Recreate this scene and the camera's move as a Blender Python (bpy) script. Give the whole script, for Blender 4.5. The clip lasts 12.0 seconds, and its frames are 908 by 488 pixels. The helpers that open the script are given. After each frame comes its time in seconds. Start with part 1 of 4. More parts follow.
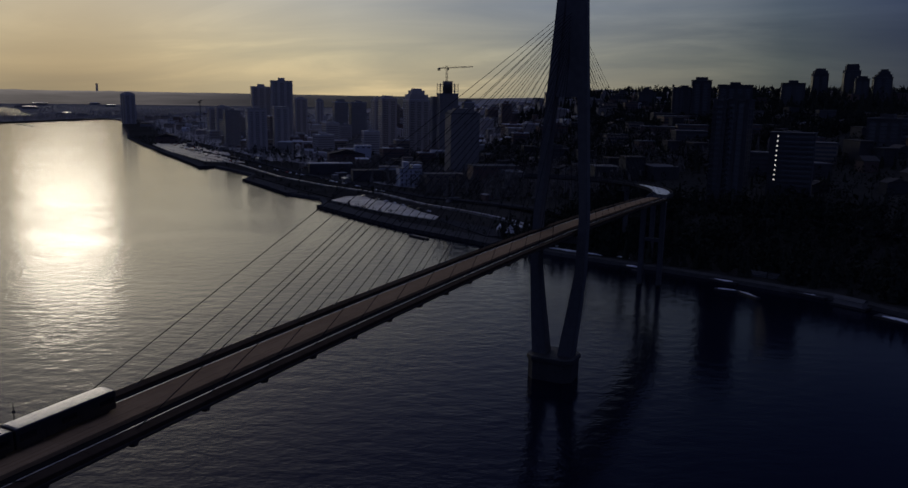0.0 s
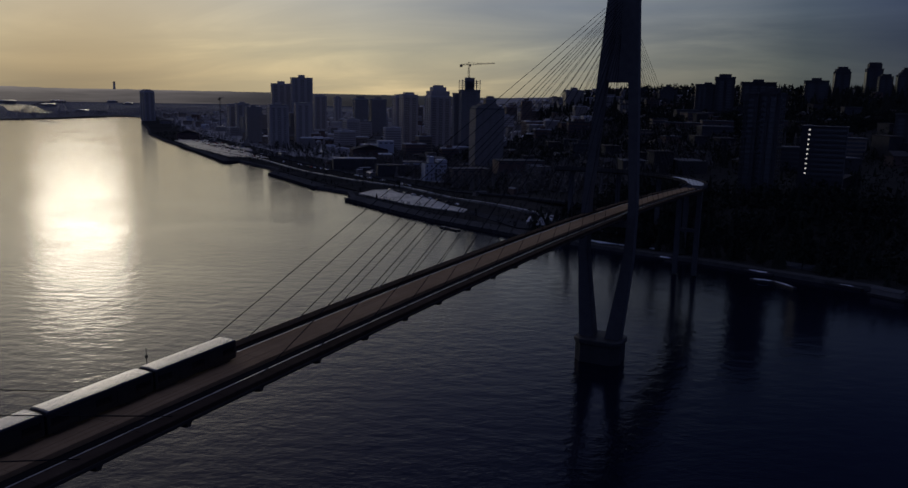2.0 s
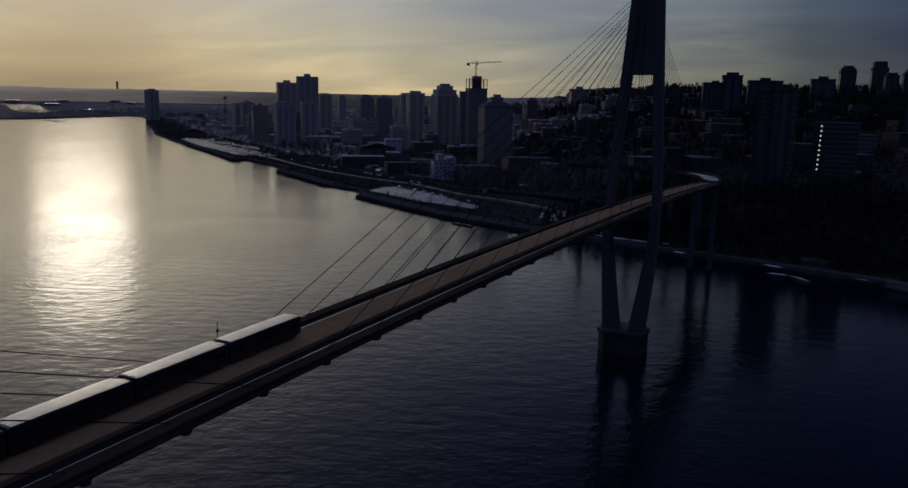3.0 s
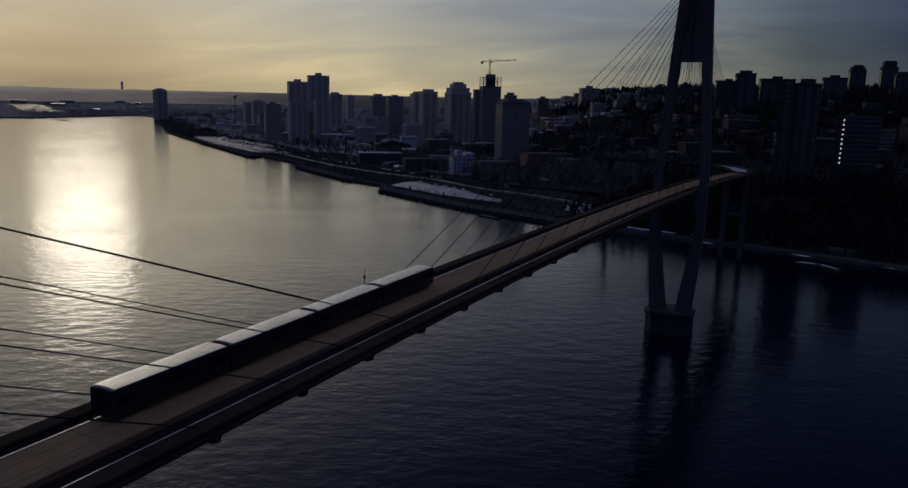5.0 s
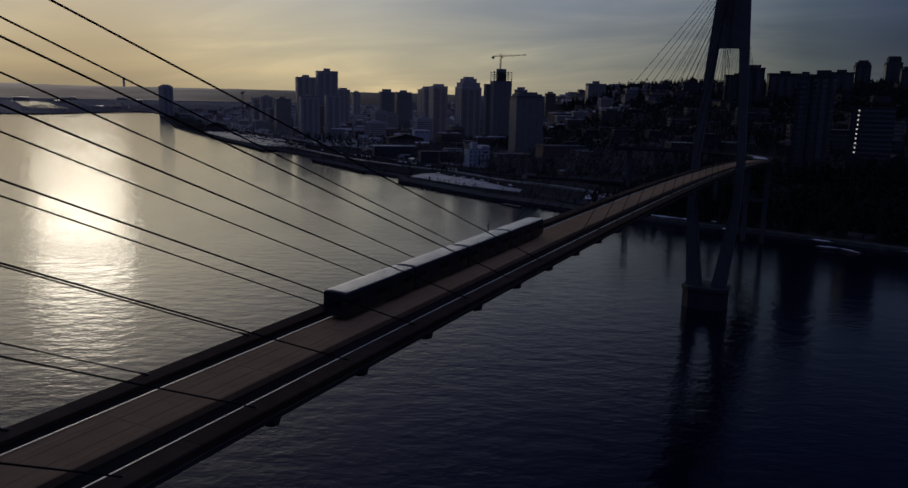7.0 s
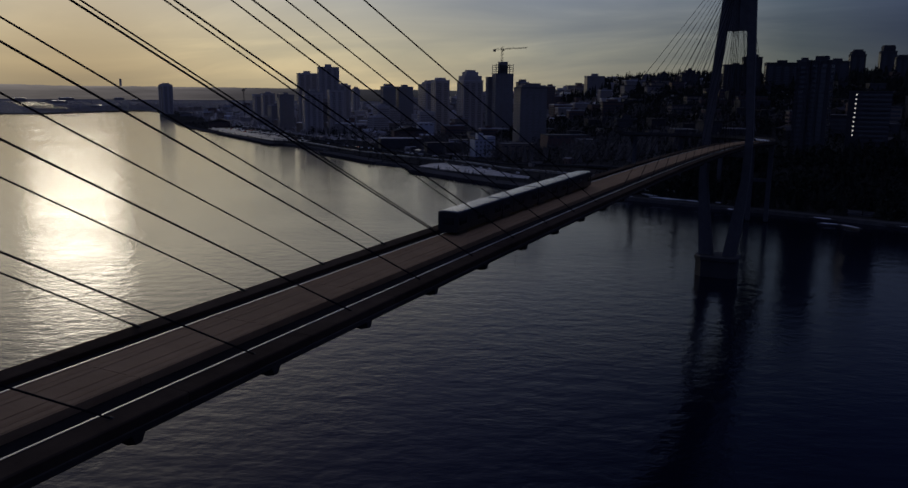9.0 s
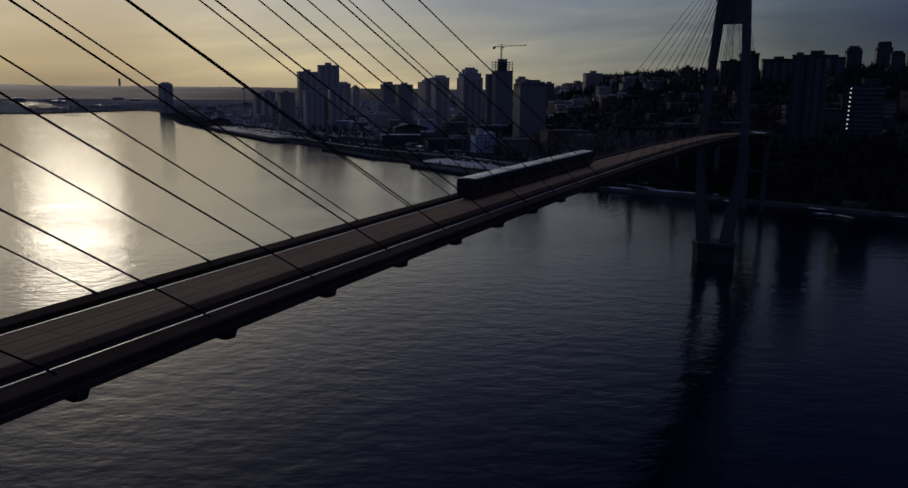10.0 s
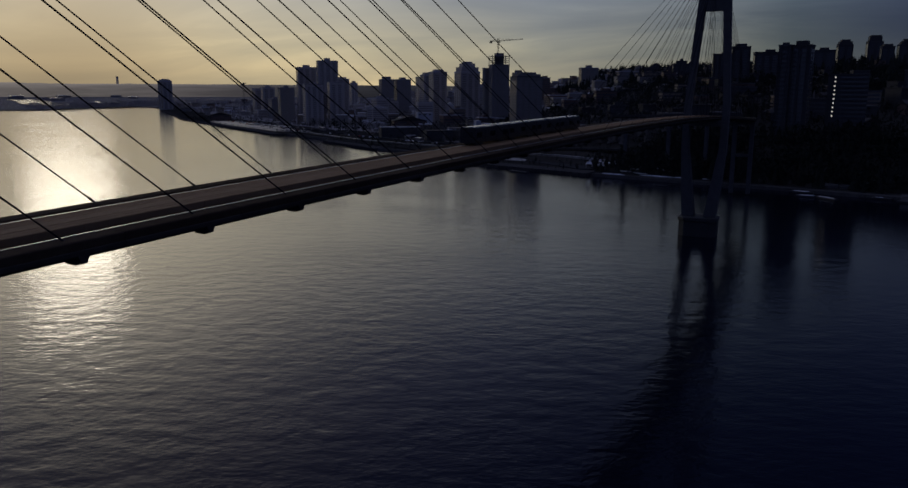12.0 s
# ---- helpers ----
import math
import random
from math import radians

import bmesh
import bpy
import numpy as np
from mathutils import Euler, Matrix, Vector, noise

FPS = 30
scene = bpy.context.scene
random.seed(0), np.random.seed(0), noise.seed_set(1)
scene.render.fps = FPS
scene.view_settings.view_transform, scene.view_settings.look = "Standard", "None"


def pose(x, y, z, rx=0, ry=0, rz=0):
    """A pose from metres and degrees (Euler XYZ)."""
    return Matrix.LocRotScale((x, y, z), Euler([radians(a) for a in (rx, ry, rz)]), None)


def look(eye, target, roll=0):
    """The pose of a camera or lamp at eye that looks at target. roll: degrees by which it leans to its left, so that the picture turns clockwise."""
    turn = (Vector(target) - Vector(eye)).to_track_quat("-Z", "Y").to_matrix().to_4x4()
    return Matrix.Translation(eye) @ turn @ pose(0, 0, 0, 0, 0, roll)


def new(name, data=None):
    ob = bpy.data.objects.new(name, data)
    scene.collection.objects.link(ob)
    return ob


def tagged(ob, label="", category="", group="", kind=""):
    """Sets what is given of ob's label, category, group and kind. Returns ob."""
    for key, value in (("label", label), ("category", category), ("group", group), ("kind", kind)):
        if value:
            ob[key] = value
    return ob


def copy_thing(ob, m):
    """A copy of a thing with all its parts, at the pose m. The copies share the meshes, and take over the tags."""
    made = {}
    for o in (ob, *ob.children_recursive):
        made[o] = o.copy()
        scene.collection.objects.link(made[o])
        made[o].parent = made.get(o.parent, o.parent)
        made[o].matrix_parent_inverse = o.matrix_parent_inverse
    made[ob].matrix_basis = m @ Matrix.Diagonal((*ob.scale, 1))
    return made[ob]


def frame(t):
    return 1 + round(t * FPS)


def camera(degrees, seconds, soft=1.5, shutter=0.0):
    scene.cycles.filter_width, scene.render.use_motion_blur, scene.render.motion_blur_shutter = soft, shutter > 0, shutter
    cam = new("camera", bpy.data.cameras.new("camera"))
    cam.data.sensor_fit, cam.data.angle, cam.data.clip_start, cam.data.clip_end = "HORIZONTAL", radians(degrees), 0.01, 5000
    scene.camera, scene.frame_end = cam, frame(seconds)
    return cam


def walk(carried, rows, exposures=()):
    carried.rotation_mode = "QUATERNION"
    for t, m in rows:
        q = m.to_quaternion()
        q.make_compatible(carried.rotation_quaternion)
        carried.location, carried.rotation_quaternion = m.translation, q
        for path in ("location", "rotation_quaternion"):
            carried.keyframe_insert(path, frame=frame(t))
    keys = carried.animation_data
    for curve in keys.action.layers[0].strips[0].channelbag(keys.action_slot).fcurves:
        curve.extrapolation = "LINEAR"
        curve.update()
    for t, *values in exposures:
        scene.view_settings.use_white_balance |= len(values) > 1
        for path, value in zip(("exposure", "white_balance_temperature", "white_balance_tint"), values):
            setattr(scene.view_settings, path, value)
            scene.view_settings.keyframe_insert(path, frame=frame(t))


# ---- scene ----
cam = camera(60.0, 12.0)
PATH = [
    (0, (71.396, -222.425, 83.803), (70.549, -220.65, 83.437), 1.1),
    (0.5, (69.941, -224.601, 82.665), (69.083, -222.832, 82.298), 1.1),
    (1, (67.912, -226.824, 81.524), (67.048, -225.059, 81.157), 1.2),
    (1.5, (65.586, -228.956, 80.347), (64.716, -227.193, 79.981), 1.2),
    (2, (62.949, -231.188, 79.119), (62.076, -229.427, 78.753), 1.3),
    (2.5, (60.323, -233.744, 77.911), (59.448, -231.983, 77.545), 1.3),
    (4.5, (49.532, -246.74, 72.861), (48.653, -244.98, 72.499), 1.4),
    (5, (46.849, -250.541, 71.597), (45.971, -248.781, 71.236), 1.4),
    (5.5, (44.398, -254.832, 70.42), (43.52, -253.072, 70.058), 1.5),
    (6, (42.094, -259.172, 69.262), (41.217, -257.411, 68.899), 1.5),
    (6.5, (40.063, -263.842, 68.155), (39.186, -262.081, 67.791), 1.5),
    (7, (38.319, -268.755, 67.029), (37.445, -266.994, 66.663), 1.4),
    (9, (36.595, -288.406, 62.301), (35.73, -286.642, 61.927), 0.7),
    (9.5, (37.559, -293.347, 61.074), (36.696, -291.583, 60.699), 0.6),
    (10, (38.8, -297.988, 59.782), (37.938, -296.223, 59.406), 0.5),
    (10.5, (40.475, -302.606, 58.552), (39.614, -300.841, 58.175), 0.4),
    (11, (42.341, -307.075, 57.285), (41.481, -305.309, 56.906), 0.3),
    (11.5, (44.302, -311.344, 56.015), (43.444, -309.578, 55.636), 0.3),
    (12, (46.405, -315.634, 54.803), (45.549, -313.867, 54.421), 0.3),
]
walk(cam, [(t, look(eye, target, roll)) for t, eye, target, roll in PATH])

# ---- light: low sun over the river, dark sky away from it ----
SUN_AZ, SUN_EL = 52.0, 9.8          # degrees to the left of +y, degrees up
sun_dir = Vector((-math.sin(radians(SUN_AZ)) * math.cos(radians(SUN_EL)),
                  math.cos(radians(SUN_AZ)) * math.cos(radians(SUN_EL)),
                  math.sin(radians(SUN_EL))))
sun_data = bpy.data.lights.new("sun", "SUN")
sun_data.energy, sun_data.angle, sun_data.color = 0.037, radians(6.0), (1.0, 0.90, 0.74)
sun = new("sun", sun_data)
sun.matrix_world = look((0, 0, 300), Vector((0, 0, 300)) - sun_dir)


def link(tree, a, b):
    tree.links.new(a, b)


def node(tree, kind, **sets):
    n = tree.nodes.new(kind)
    for key, value in sets.items():
        n.inputs[key].default_value = value
    return n


def maths(tree, op, a, b=None, clamp=False):
    n = tree.nodes.new("ShaderNodeMath")
    n.operation, n.use_clamp = op, clamp
    for i, v in enumerate((a, b)):
        if v is None:
            continue
        if isinstance(v, (int, float)):
            n.inputs[i].default_value = v
        else:
            link(tree, v, n.inputs[i])
    return n.outputs[0]


def ramp(tree, fac, stops):
    n = tree.nodes.new("ShaderNodeValToRGB")
    while len(n.color_ramp.elements) < len(stops):
        n.color_ramp.elements.new(0.5)
    for e, (pos, col) in zip(n.color_ramp.elements, stops):
        e.position, e.color = pos, (*col, 1) if len(col) == 3 else col
    link(tree, fac, n.inputs[0])
    return n.outputs[0]


def make_world():
    w = bpy.data.worlds.new("dusk_sky")
    scene.world = w
    w.use_nodes = True
    t = w.node_tree
    t.nodes.clear()
    sky = t.nodes.new("ShaderNodeTexSky")
    sky.sky_type, sky.sun_disc = "NISHITA", False
    sky.sun_elevation, sky.sun_rotation = radians(SUN_EL), radians(-SUN_AZ)
    sky.air_density, sky.dust_density, sky.ozone_density = 1.0, 3.0, 2.0
    co = t.nodes.new("ShaderNodeTexCoord")
    nrm = t.nodes.new("ShaderNodeVectorMath"); nrm.operation = "NORMALIZE"
    link(t, co.outputs["Generated"], nrm.inputs[0])
    sep = t.nodes.new("ShaderNodeSeparateXYZ")
    link(t, nrm.outputs[0], sep.inputs[0])
    # nearness to the sun's side, from 0 to 1
    dot = t.nodes.new("ShaderNodeVectorMath"); dot.operation = "DOT_PRODUCT"
    link(t, nrm.outputs[0], dot.inputs[0])
    dot.inputs[1].default_value = (-math.sin(radians(SUN_AZ)), math.cos(radians(SUN_AZ)), 0.0)
    side = maths(t, "MULTIPLY_ADD", dot.outputs["Value"], 0.5)
    t.nodes[-1].inputs[2].default_value = 0.5
    dim = ramp(t, side, SKY_SIDE)
    high = ramp(t, maths(t, "ABSOLUTE", sep.outputs["Z"]), SKY_HIGH)
    # long thin clouds, stretched along the horizon
    flat = t.nodes.new("ShaderNodeCombineXYZ")
    den = maths(t, "ADD", maths(t, "MAXIMUM", sep.outputs["Z"], 0.0), 0.12)
    link(t, maths(t, "DIVIDE", sep.outputs["X"], den), flat.inputs[0])
    link(t, maths(t, "DIVIDE", sep.outputs["Y"], den), flat.inputs[1])
    mp = t.nodes.new("ShaderNodeMapping")
    mp.inputs["Rotation"].default_value = (0, 0, radians(-25))
    mp.inputs["Scale"].default_value = (0.5, 0.9, 1)
    link(t, flat.outputs[0], mp.inputs[0])
    cl = node(t, "ShaderNodeTexNoise", Scale=0.9, Detail=7.0, Roughness=0.55, Distortion=0.6)
    link(t, mp.outputs[0], cl.inputs["Vector"])
    cloud = ramp(t, cl.outputs[0], [(0.36, (0.76, 0.80, 0.88)), (0.52, (0.95, 0.96, 0.98)), (0.72, (1.42, 1.36, 1.26))])
    tone = high
    for other in (dim, cloud):
        mix = t.nodes.new("ShaderNodeMix")
        mix.data_type, mix.blend_type = "RGBA", "MULTIPLY"
        mix.inputs[0].default_value = 1.0
        link(t, tone, mix.inputs[6])
        link(t, other, mix.inputs[7])
        tone = mix.outputs[2]
    bg = node(t, "ShaderNodeBackground", Strength=NISHITA)
    link(t, sky.outputs[0], bg.inputs[0])
    veil = node(t, "ShaderNodeBackground", Strength=1.0)
    link(t, tone, veil.inputs[0])
    # the haze glows round the hidden sun
    near = t.nodes.new("ShaderNodeVectorMath"); near.operation = "DOT_PRODUCT"
    link(t, nrm.outputs[0], near.inputs[0])
    near.inputs[1].default_value = sun_dir
    cosine = maths(t, "MAXIMUM", near.outputs["Value"], 0.0)
    veiled = t.nodes.new("ShaderNodeMapRange")
    veiled.interpolation_type = "SMOOTHSTEP"
    veiled.inputs["From Min"].default_value, veiled.inputs["From Max"].default_value = 0.10, 0.19
    link(t, sep.outputs["Z"], veiled.inputs["Value"])
    disc = maths(t, "MULTIPLY", maths(t, "MULTIPLY", maths(t, "POWER", cosine, 60.0), veiled.outputs[0]), HALO[0])
    halo = maths(t, "ADD", disc, maths(t, "MULTIPLY", maths(t, "POWER", cosine, 22.0), HALO[1]))
    ring = node(t, "ShaderNodeBackground", Color=(1.0, 0.89, 0.66, 1.0))
    link(t, halo, ring.inputs[1])
    # unseen glow added towards the zenith, to light decks, roofs and snow
    rise = t.nodes.new("ShaderNodeMapRange")
    rise.interpolation_type = "SMOOTHSTEP"
    rise.inputs["From Min"].default_value, rise.inputs["From Max"].default_value = 0.56, 0.92
    link(t, sep.outputs["Z"], rise.inputs["Value"])
    overhead = maths(t, "MULTIPLY", rise.outputs[0], OVERHEAD)
    lit = node(t, "ShaderNodeBackground", Color=(0.78, 0.85, 1.08, 1.0))
    link(t, overhead, lit.inputs[1])
    warm = t.nodes.new("ShaderNodeAddShader")
    link(t, veil.outputs[0], warm.inputs[0])
    link(t, lit.outputs[0], warm.inputs[1])
    veil = warm
    first = t.nodes.new("ShaderNodeAddShader")
    link(t, veil.outputs[0], first.inputs[0])
    link(t, ring.outputs[0], first.inputs[1])
    veil = first
    both = t.nodes.new("ShaderNodeAddShader")
    link(t, bg.outputs[0], both.inputs[0])
    link(t, veil.outputs[0], both.inputs[1])
    o = t.nodes.new("ShaderNodeOutputWorld")
    link(t, both.outputs[0], o.inputs[0])


NISHITA = 0.003
HALO = (0.62, 0.17)
OVERHEAD = 0.122
SKY_SIDE = [(0.0, (0.052, 0.082, 0.26)), (0.5, (0.078, 0.122, 0.37)), (0.78, (0.098, 0.136, 0.28)), (0.83, (0.175, 0.238, 0.355)), (0.92, (0.685, 0.755, 0.89)), (0.972, (1.10, 1.09, 1.05)), (0.990, (0.90, 0.88, 0.82)), (0.9962, (0.60, 0.585, 0.55)), (0.9992, (0.31, 0.305, 0.28)), (1.0, (0.22, 0.224, 0.23))]
SKY_HIGH = [(0.0, (0.47, 0.38, 0.225)), (0.05, (0.395, 0.36, 0.258)), (0.11, (0.285, 0.297, 0.297)), (0.16, (0.46, 0.43, 0.36)), (0.24, (0.32, 0.315, 0.325)), (0.33, (0.115, 0.125, 0.20)), (0.43, (0.054, 0.062, 0.138)), (0.55, (0.031, 0.039, 0.112)), (0.75, (0.12, 0.145, 0.27)), (1.0, (0.26, 0.30, 0.44))]
make_world()


# ---- materials ----
def surface(name, low, high, scale=1.0, rough=0.8, metal=0.0, bump=0.0, bump_scale=8.0, spec=0.5, coarse=0.08, per_object=0.0):
    """A surface whose colour wanders between two tones at a fine and a coarse scale, with fine relief."""
    m = bpy.data.materials.new(name)
    m.use_nodes = True
    t = m.node_tree
    b = t.nodes["Principled BSDF"]
    b.inputs["Roughness"].default_value = rough
    b.inputs["Metallic"].default_value = metal
    b.inputs["Specular IOR Level"].default_value = spec
    co = t.nodes.new("ShaderNodeTexCoord")
    fine = node(t, "ShaderNodeTexNoise", Scale=scale, Detail=6.0, Roughness=0.6)
    wide = node(t, "ShaderNodeTexNoise", Scale=scale * coarse, Detail=3.0)
    for n in (fine, wide):
        link(t, co.outputs["Object"], n.inputs["Vector"])
    fac = maths(t, "ADD", maths(t, "MULTIPLY", fine.outputs[0], 0.6), maths(t, "MULTIPLY", wide.outputs[0], 0.6))
    if per_object:
        info = t.nodes.new("ShaderNodeObjectInfo")
        fac = maths(t, "ADD", fac, maths(t, "MULTIPLY", maths(t, "SUBTRACT", info.outputs["Random"], 0.5), per_object))
    col = ramp(t, fac, [(0.35, low), (0.85, high)])
    link(t, col, b.inputs["Base Color"])
    if bump:
        bn = node(t, "ShaderNodeTexNoise", Scale=bump_scale, Detail=4.0)
        link(t, co.outputs["Object"], bn.inputs["Vector"])
        bp = node(t, "ShaderNodeBump", Strength=bump, Distance=0.05)
        link(t, bn.outputs[0], bp.inputs["Height"])
        link(t, bp.outputs[0], b.inputs["Normal"])
    return m


def make_water():
    m = bpy.data.materials.new("river_water")
    m.use_nodes = True
    t = m.node_tree
    b = t.nodes["Principled BSDF"]
    b.inputs["Base Color"].default_value = (0.004, 0.006, 0.017, 1)
    b.inputs["Roughness"].default_value = 0.12
    b.inputs["IOR"].default_value = 1.33
    geo = t.nodes.new("ShaderNodeNewGeometry")
    mp = t.nodes.new("ShaderNodeMapping")
    mp.vector_type = "TEXTURE"
    mp.inputs["Rotation"].default_value = (0, 0, radians(24))
    mp.inputs["Scale"].default_value = (1.35, 1.0, 1.0)
    link(t, geo.outputs["Position"], mp.inputs[0])
    small = node(t, "ShaderNodeTexNoise", Scale=0.65, Detail=4.0, Roughness=0.55)
    swell = node(t, "ShaderNodeTexNoise", Scale=0.20, Detail=3.0, Roughness=0.5)
    calm = node(t, "ShaderNodeTexNoise", Scale=0.010, Detail=3.0, Roughness=0.5, Distortion=1.2)
    fine = node(t, "ShaderNodeTexNoise", Scale=1.7, Detail=3.0, Roughness=0.5)
    for n in (small, swell, fine):
        link(t, mp.outputs[0], n.inputs["Vector"])
    link(t, geo.outputs["Position"], calm.inputs["Vector"])
    amp = ramp(t, calm.outputs[0], [(0.36, (0.30, 0.30, 0.30)), (0.62, (1, 1, 1))])
    axes = t.nodes.new("ShaderNodeSeparateXYZ")
    link(t, geo.outputs["Position"], axes.inputs[0])
    lee = node(t, "ShaderNodeMapRange", **{"From Min": 0.0, "From Max": 90.0, "To Min": 1.0, "To Max": 0.3})     # sheltered under the wooded bank
    link(t, axes.outputs[0], lee.inputs["Value"])
    amp = maths(t, "MULTIPLY", amp, lee.outputs[0])
    hgt = maths(t, "ADD", maths(t, "MULTIPLY", maths(t, "MULTIPLY", small.outputs[0], amp), 0.68), maths(t, "ADD", maths(t, "MULTIPLY", maths(t, "MULTIPLY", swell.outputs[0], lee.outputs[0]), 1.2), maths(t, "MULTIPLY", maths(t, "MULTIPLY", fine.outputs[0], amp), 0.16)))
    bp = node(t, "ShaderNodeBump", Strength=0.175, Distance=0.9)
    link(t, hgt, bp.inputs["Height"])
    link(t, bp.outputs[0], b.inputs["Normal"])
    return m


def glow(name, colour, strength):
    m = bpy.data.materials.new(name)
    m.use_nodes = True
    b = m.node_tree.nodes["Principled BSDF"]
    b.inputs["Base Color"].default_value = (0.02, 0.02, 0.02, 1)
    b.inputs["Emission Color"].default_value = (*colour, 1)
    b.inputs["Emission Strength"].default_value = strength
    return m


WATER = make_water()
CONCRETE = surface("tower_concrete", (0.085, 0.085, 0.087), (0.175, 0.17, 0.165), 0.5, 0.85, bump=0.3, bump_scale=2.0)
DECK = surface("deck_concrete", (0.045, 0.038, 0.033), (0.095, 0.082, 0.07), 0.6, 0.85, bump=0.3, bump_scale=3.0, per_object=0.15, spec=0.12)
TRACKBED = surface("trackbed_concrete", (0.28, 0.175, 0.09), (0.45, 0.29, 0.152), 0.45, 0.8, bump=0.35, bump_scale=3.0, per_object=0.12, spec=0.1)
STEEL = surface("bright_steel", (0.62, 0.61, 0.60), (0.80, 0.79, 0.77), 1.0, 0.34, 0.9)
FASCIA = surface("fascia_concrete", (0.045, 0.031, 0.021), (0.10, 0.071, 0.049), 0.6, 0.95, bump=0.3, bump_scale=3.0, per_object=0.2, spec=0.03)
# near-black tone paints the shade in the channels beside the track
SHADEFLOOR = surface("channel_shade", (0.010, 0.009, 0.009), (0.028, 0.025, 0.023), 1.5, 0.95, 0.0, spec=0.1)
WETCAP = surface("wet_concrete", (0.03, 0.03, 0.031), (0.085, 0.083, 0.08), 0.4, 0.6, bump=0.3, bump_scale=2.0)
RUST = surface("rusty_rail", (0.275, 0.172, 0.088), (0.44, 0.284, 0.149), 1.0, 0.85, spec=0.05)
CABLE = surface("black_cable_sheath", (0.018, 0.018, 0.02), (0.036, 0.036, 0.038), 1.0, 0.7, spec=0.0)
DARK = surface("dark_metal", (0.03, 0.03, 0.033), (0.07, 0.07, 0.07), 1.0, 0.5, 0.3)
GROUND = surface("winter_ground", (0.023, 0.024, 0.022), (0.073, 0.069, 0.062), 0.05, 0.95, coarse=0.2, spec=0.0)
# fields and dry grass paled in colour to stand in for distance haze
FIELDS = surface("hazed_fields", (0.13, 0.123, 0.12), (0.23, 0.22, 0.215), 0.01, 0.95, coarse=0.3)
DRYGRASS = surface("hazed_dry_grass", (0.22, 0.208, 0.19), (0.52, 0.49, 0.455), 0.06, 0.95, coarse=0.25, spec=0.0)
ROCK = surface("bank_stone", (0.045, 0.045, 0.044), (0.13, 0.126, 0.12), 0.3, 0.9, spec=0.0)
ASPHALT = surface("asphalt", (0.03, 0.031, 0.034), (0.08, 0.08, 0.082), 0.15, 0.9, spec=0.0)
LOT = surface("frosted_lot", (0.03, 0.029, 0.028), (0.80, 0.77, 0.73), 0.3, 0.4, coarse=0.22)
PATCHY = surface("patchy_frost", (0.05, 0.05, 0.05), (0.52, 0.52, 0.51), 0.30, 0.45, coarse=0.2)
# white colour stands in for sky mirrored on the wet guideway deck
SHEEN = surface("sky_sheen", (0.80, 0.80, 0.80), (0.95, 0.95, 0.95), 0.3, 0.22, 0.0, bump=0.1, bump_scale=1.0, spec=0.9)
SNOW = surface("glazed_old_snow", (0.88, 0.88, 0.88), (0.98, 0.98, 0.98), 0.5, 0.28, 0.0, bump=0.2, bump_scale=1.0)
# three bare-tree tones, each lightened to imitate haze in front of them
BARE = surface("hazed_bare_crowns", (0.09, 0.084, 0.076), (0.22, 0.205, 0.185), 0.12, 0.95, spec=0.0)
TWIGS = surface("hazed_bare_twigs", (0.22, 0.20, 0.185), (0.46, 0.425, 0.395), 0.15, 0.95, spec=0.0)
HAZETWIGS = surface("haze_paled_twigs", (0.30, 0.285, 0.28), (0.55, 0.525, 0.51), 0.05, 0.95, spec=0.0)
WOODS = surface("winter_trees", (0.022, 0.027, 0.023), (0.062, 0.066, 0.054), 0.15, 0.95, spec=0.0)
# lighter copy of the glass, its colour raised to imitate haze
PALEGLASS = surface("haze_paled_glass", (0.24, 0.225, 0.215), (0.37, 0.35, 0.335), 0.2, 0.25, spec=0.6)
GLASS = surface("tower_glass", (0.08, 0.082, 0.088), (0.14, 0.142, 0.15), 0.2, 0.22, spec=0.6)
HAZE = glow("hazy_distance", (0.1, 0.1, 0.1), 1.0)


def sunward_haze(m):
    """Haze painted as emission, brighter and warmer towards the low sun."""
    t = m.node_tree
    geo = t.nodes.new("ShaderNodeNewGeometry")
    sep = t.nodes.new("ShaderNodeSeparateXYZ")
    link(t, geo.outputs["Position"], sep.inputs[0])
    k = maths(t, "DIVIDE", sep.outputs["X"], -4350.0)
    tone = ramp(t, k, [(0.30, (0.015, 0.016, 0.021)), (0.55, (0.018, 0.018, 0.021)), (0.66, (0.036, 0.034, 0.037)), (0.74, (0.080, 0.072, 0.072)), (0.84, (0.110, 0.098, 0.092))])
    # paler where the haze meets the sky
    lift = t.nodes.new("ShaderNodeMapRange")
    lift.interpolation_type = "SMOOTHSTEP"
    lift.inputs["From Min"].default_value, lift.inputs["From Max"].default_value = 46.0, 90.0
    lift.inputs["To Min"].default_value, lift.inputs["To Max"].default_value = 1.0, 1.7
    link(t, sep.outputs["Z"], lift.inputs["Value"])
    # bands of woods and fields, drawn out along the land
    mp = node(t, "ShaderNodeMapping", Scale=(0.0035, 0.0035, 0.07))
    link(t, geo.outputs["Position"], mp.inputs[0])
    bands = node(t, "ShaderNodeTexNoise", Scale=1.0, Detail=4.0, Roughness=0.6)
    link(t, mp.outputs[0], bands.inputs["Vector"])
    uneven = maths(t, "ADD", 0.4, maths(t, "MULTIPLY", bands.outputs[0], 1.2))
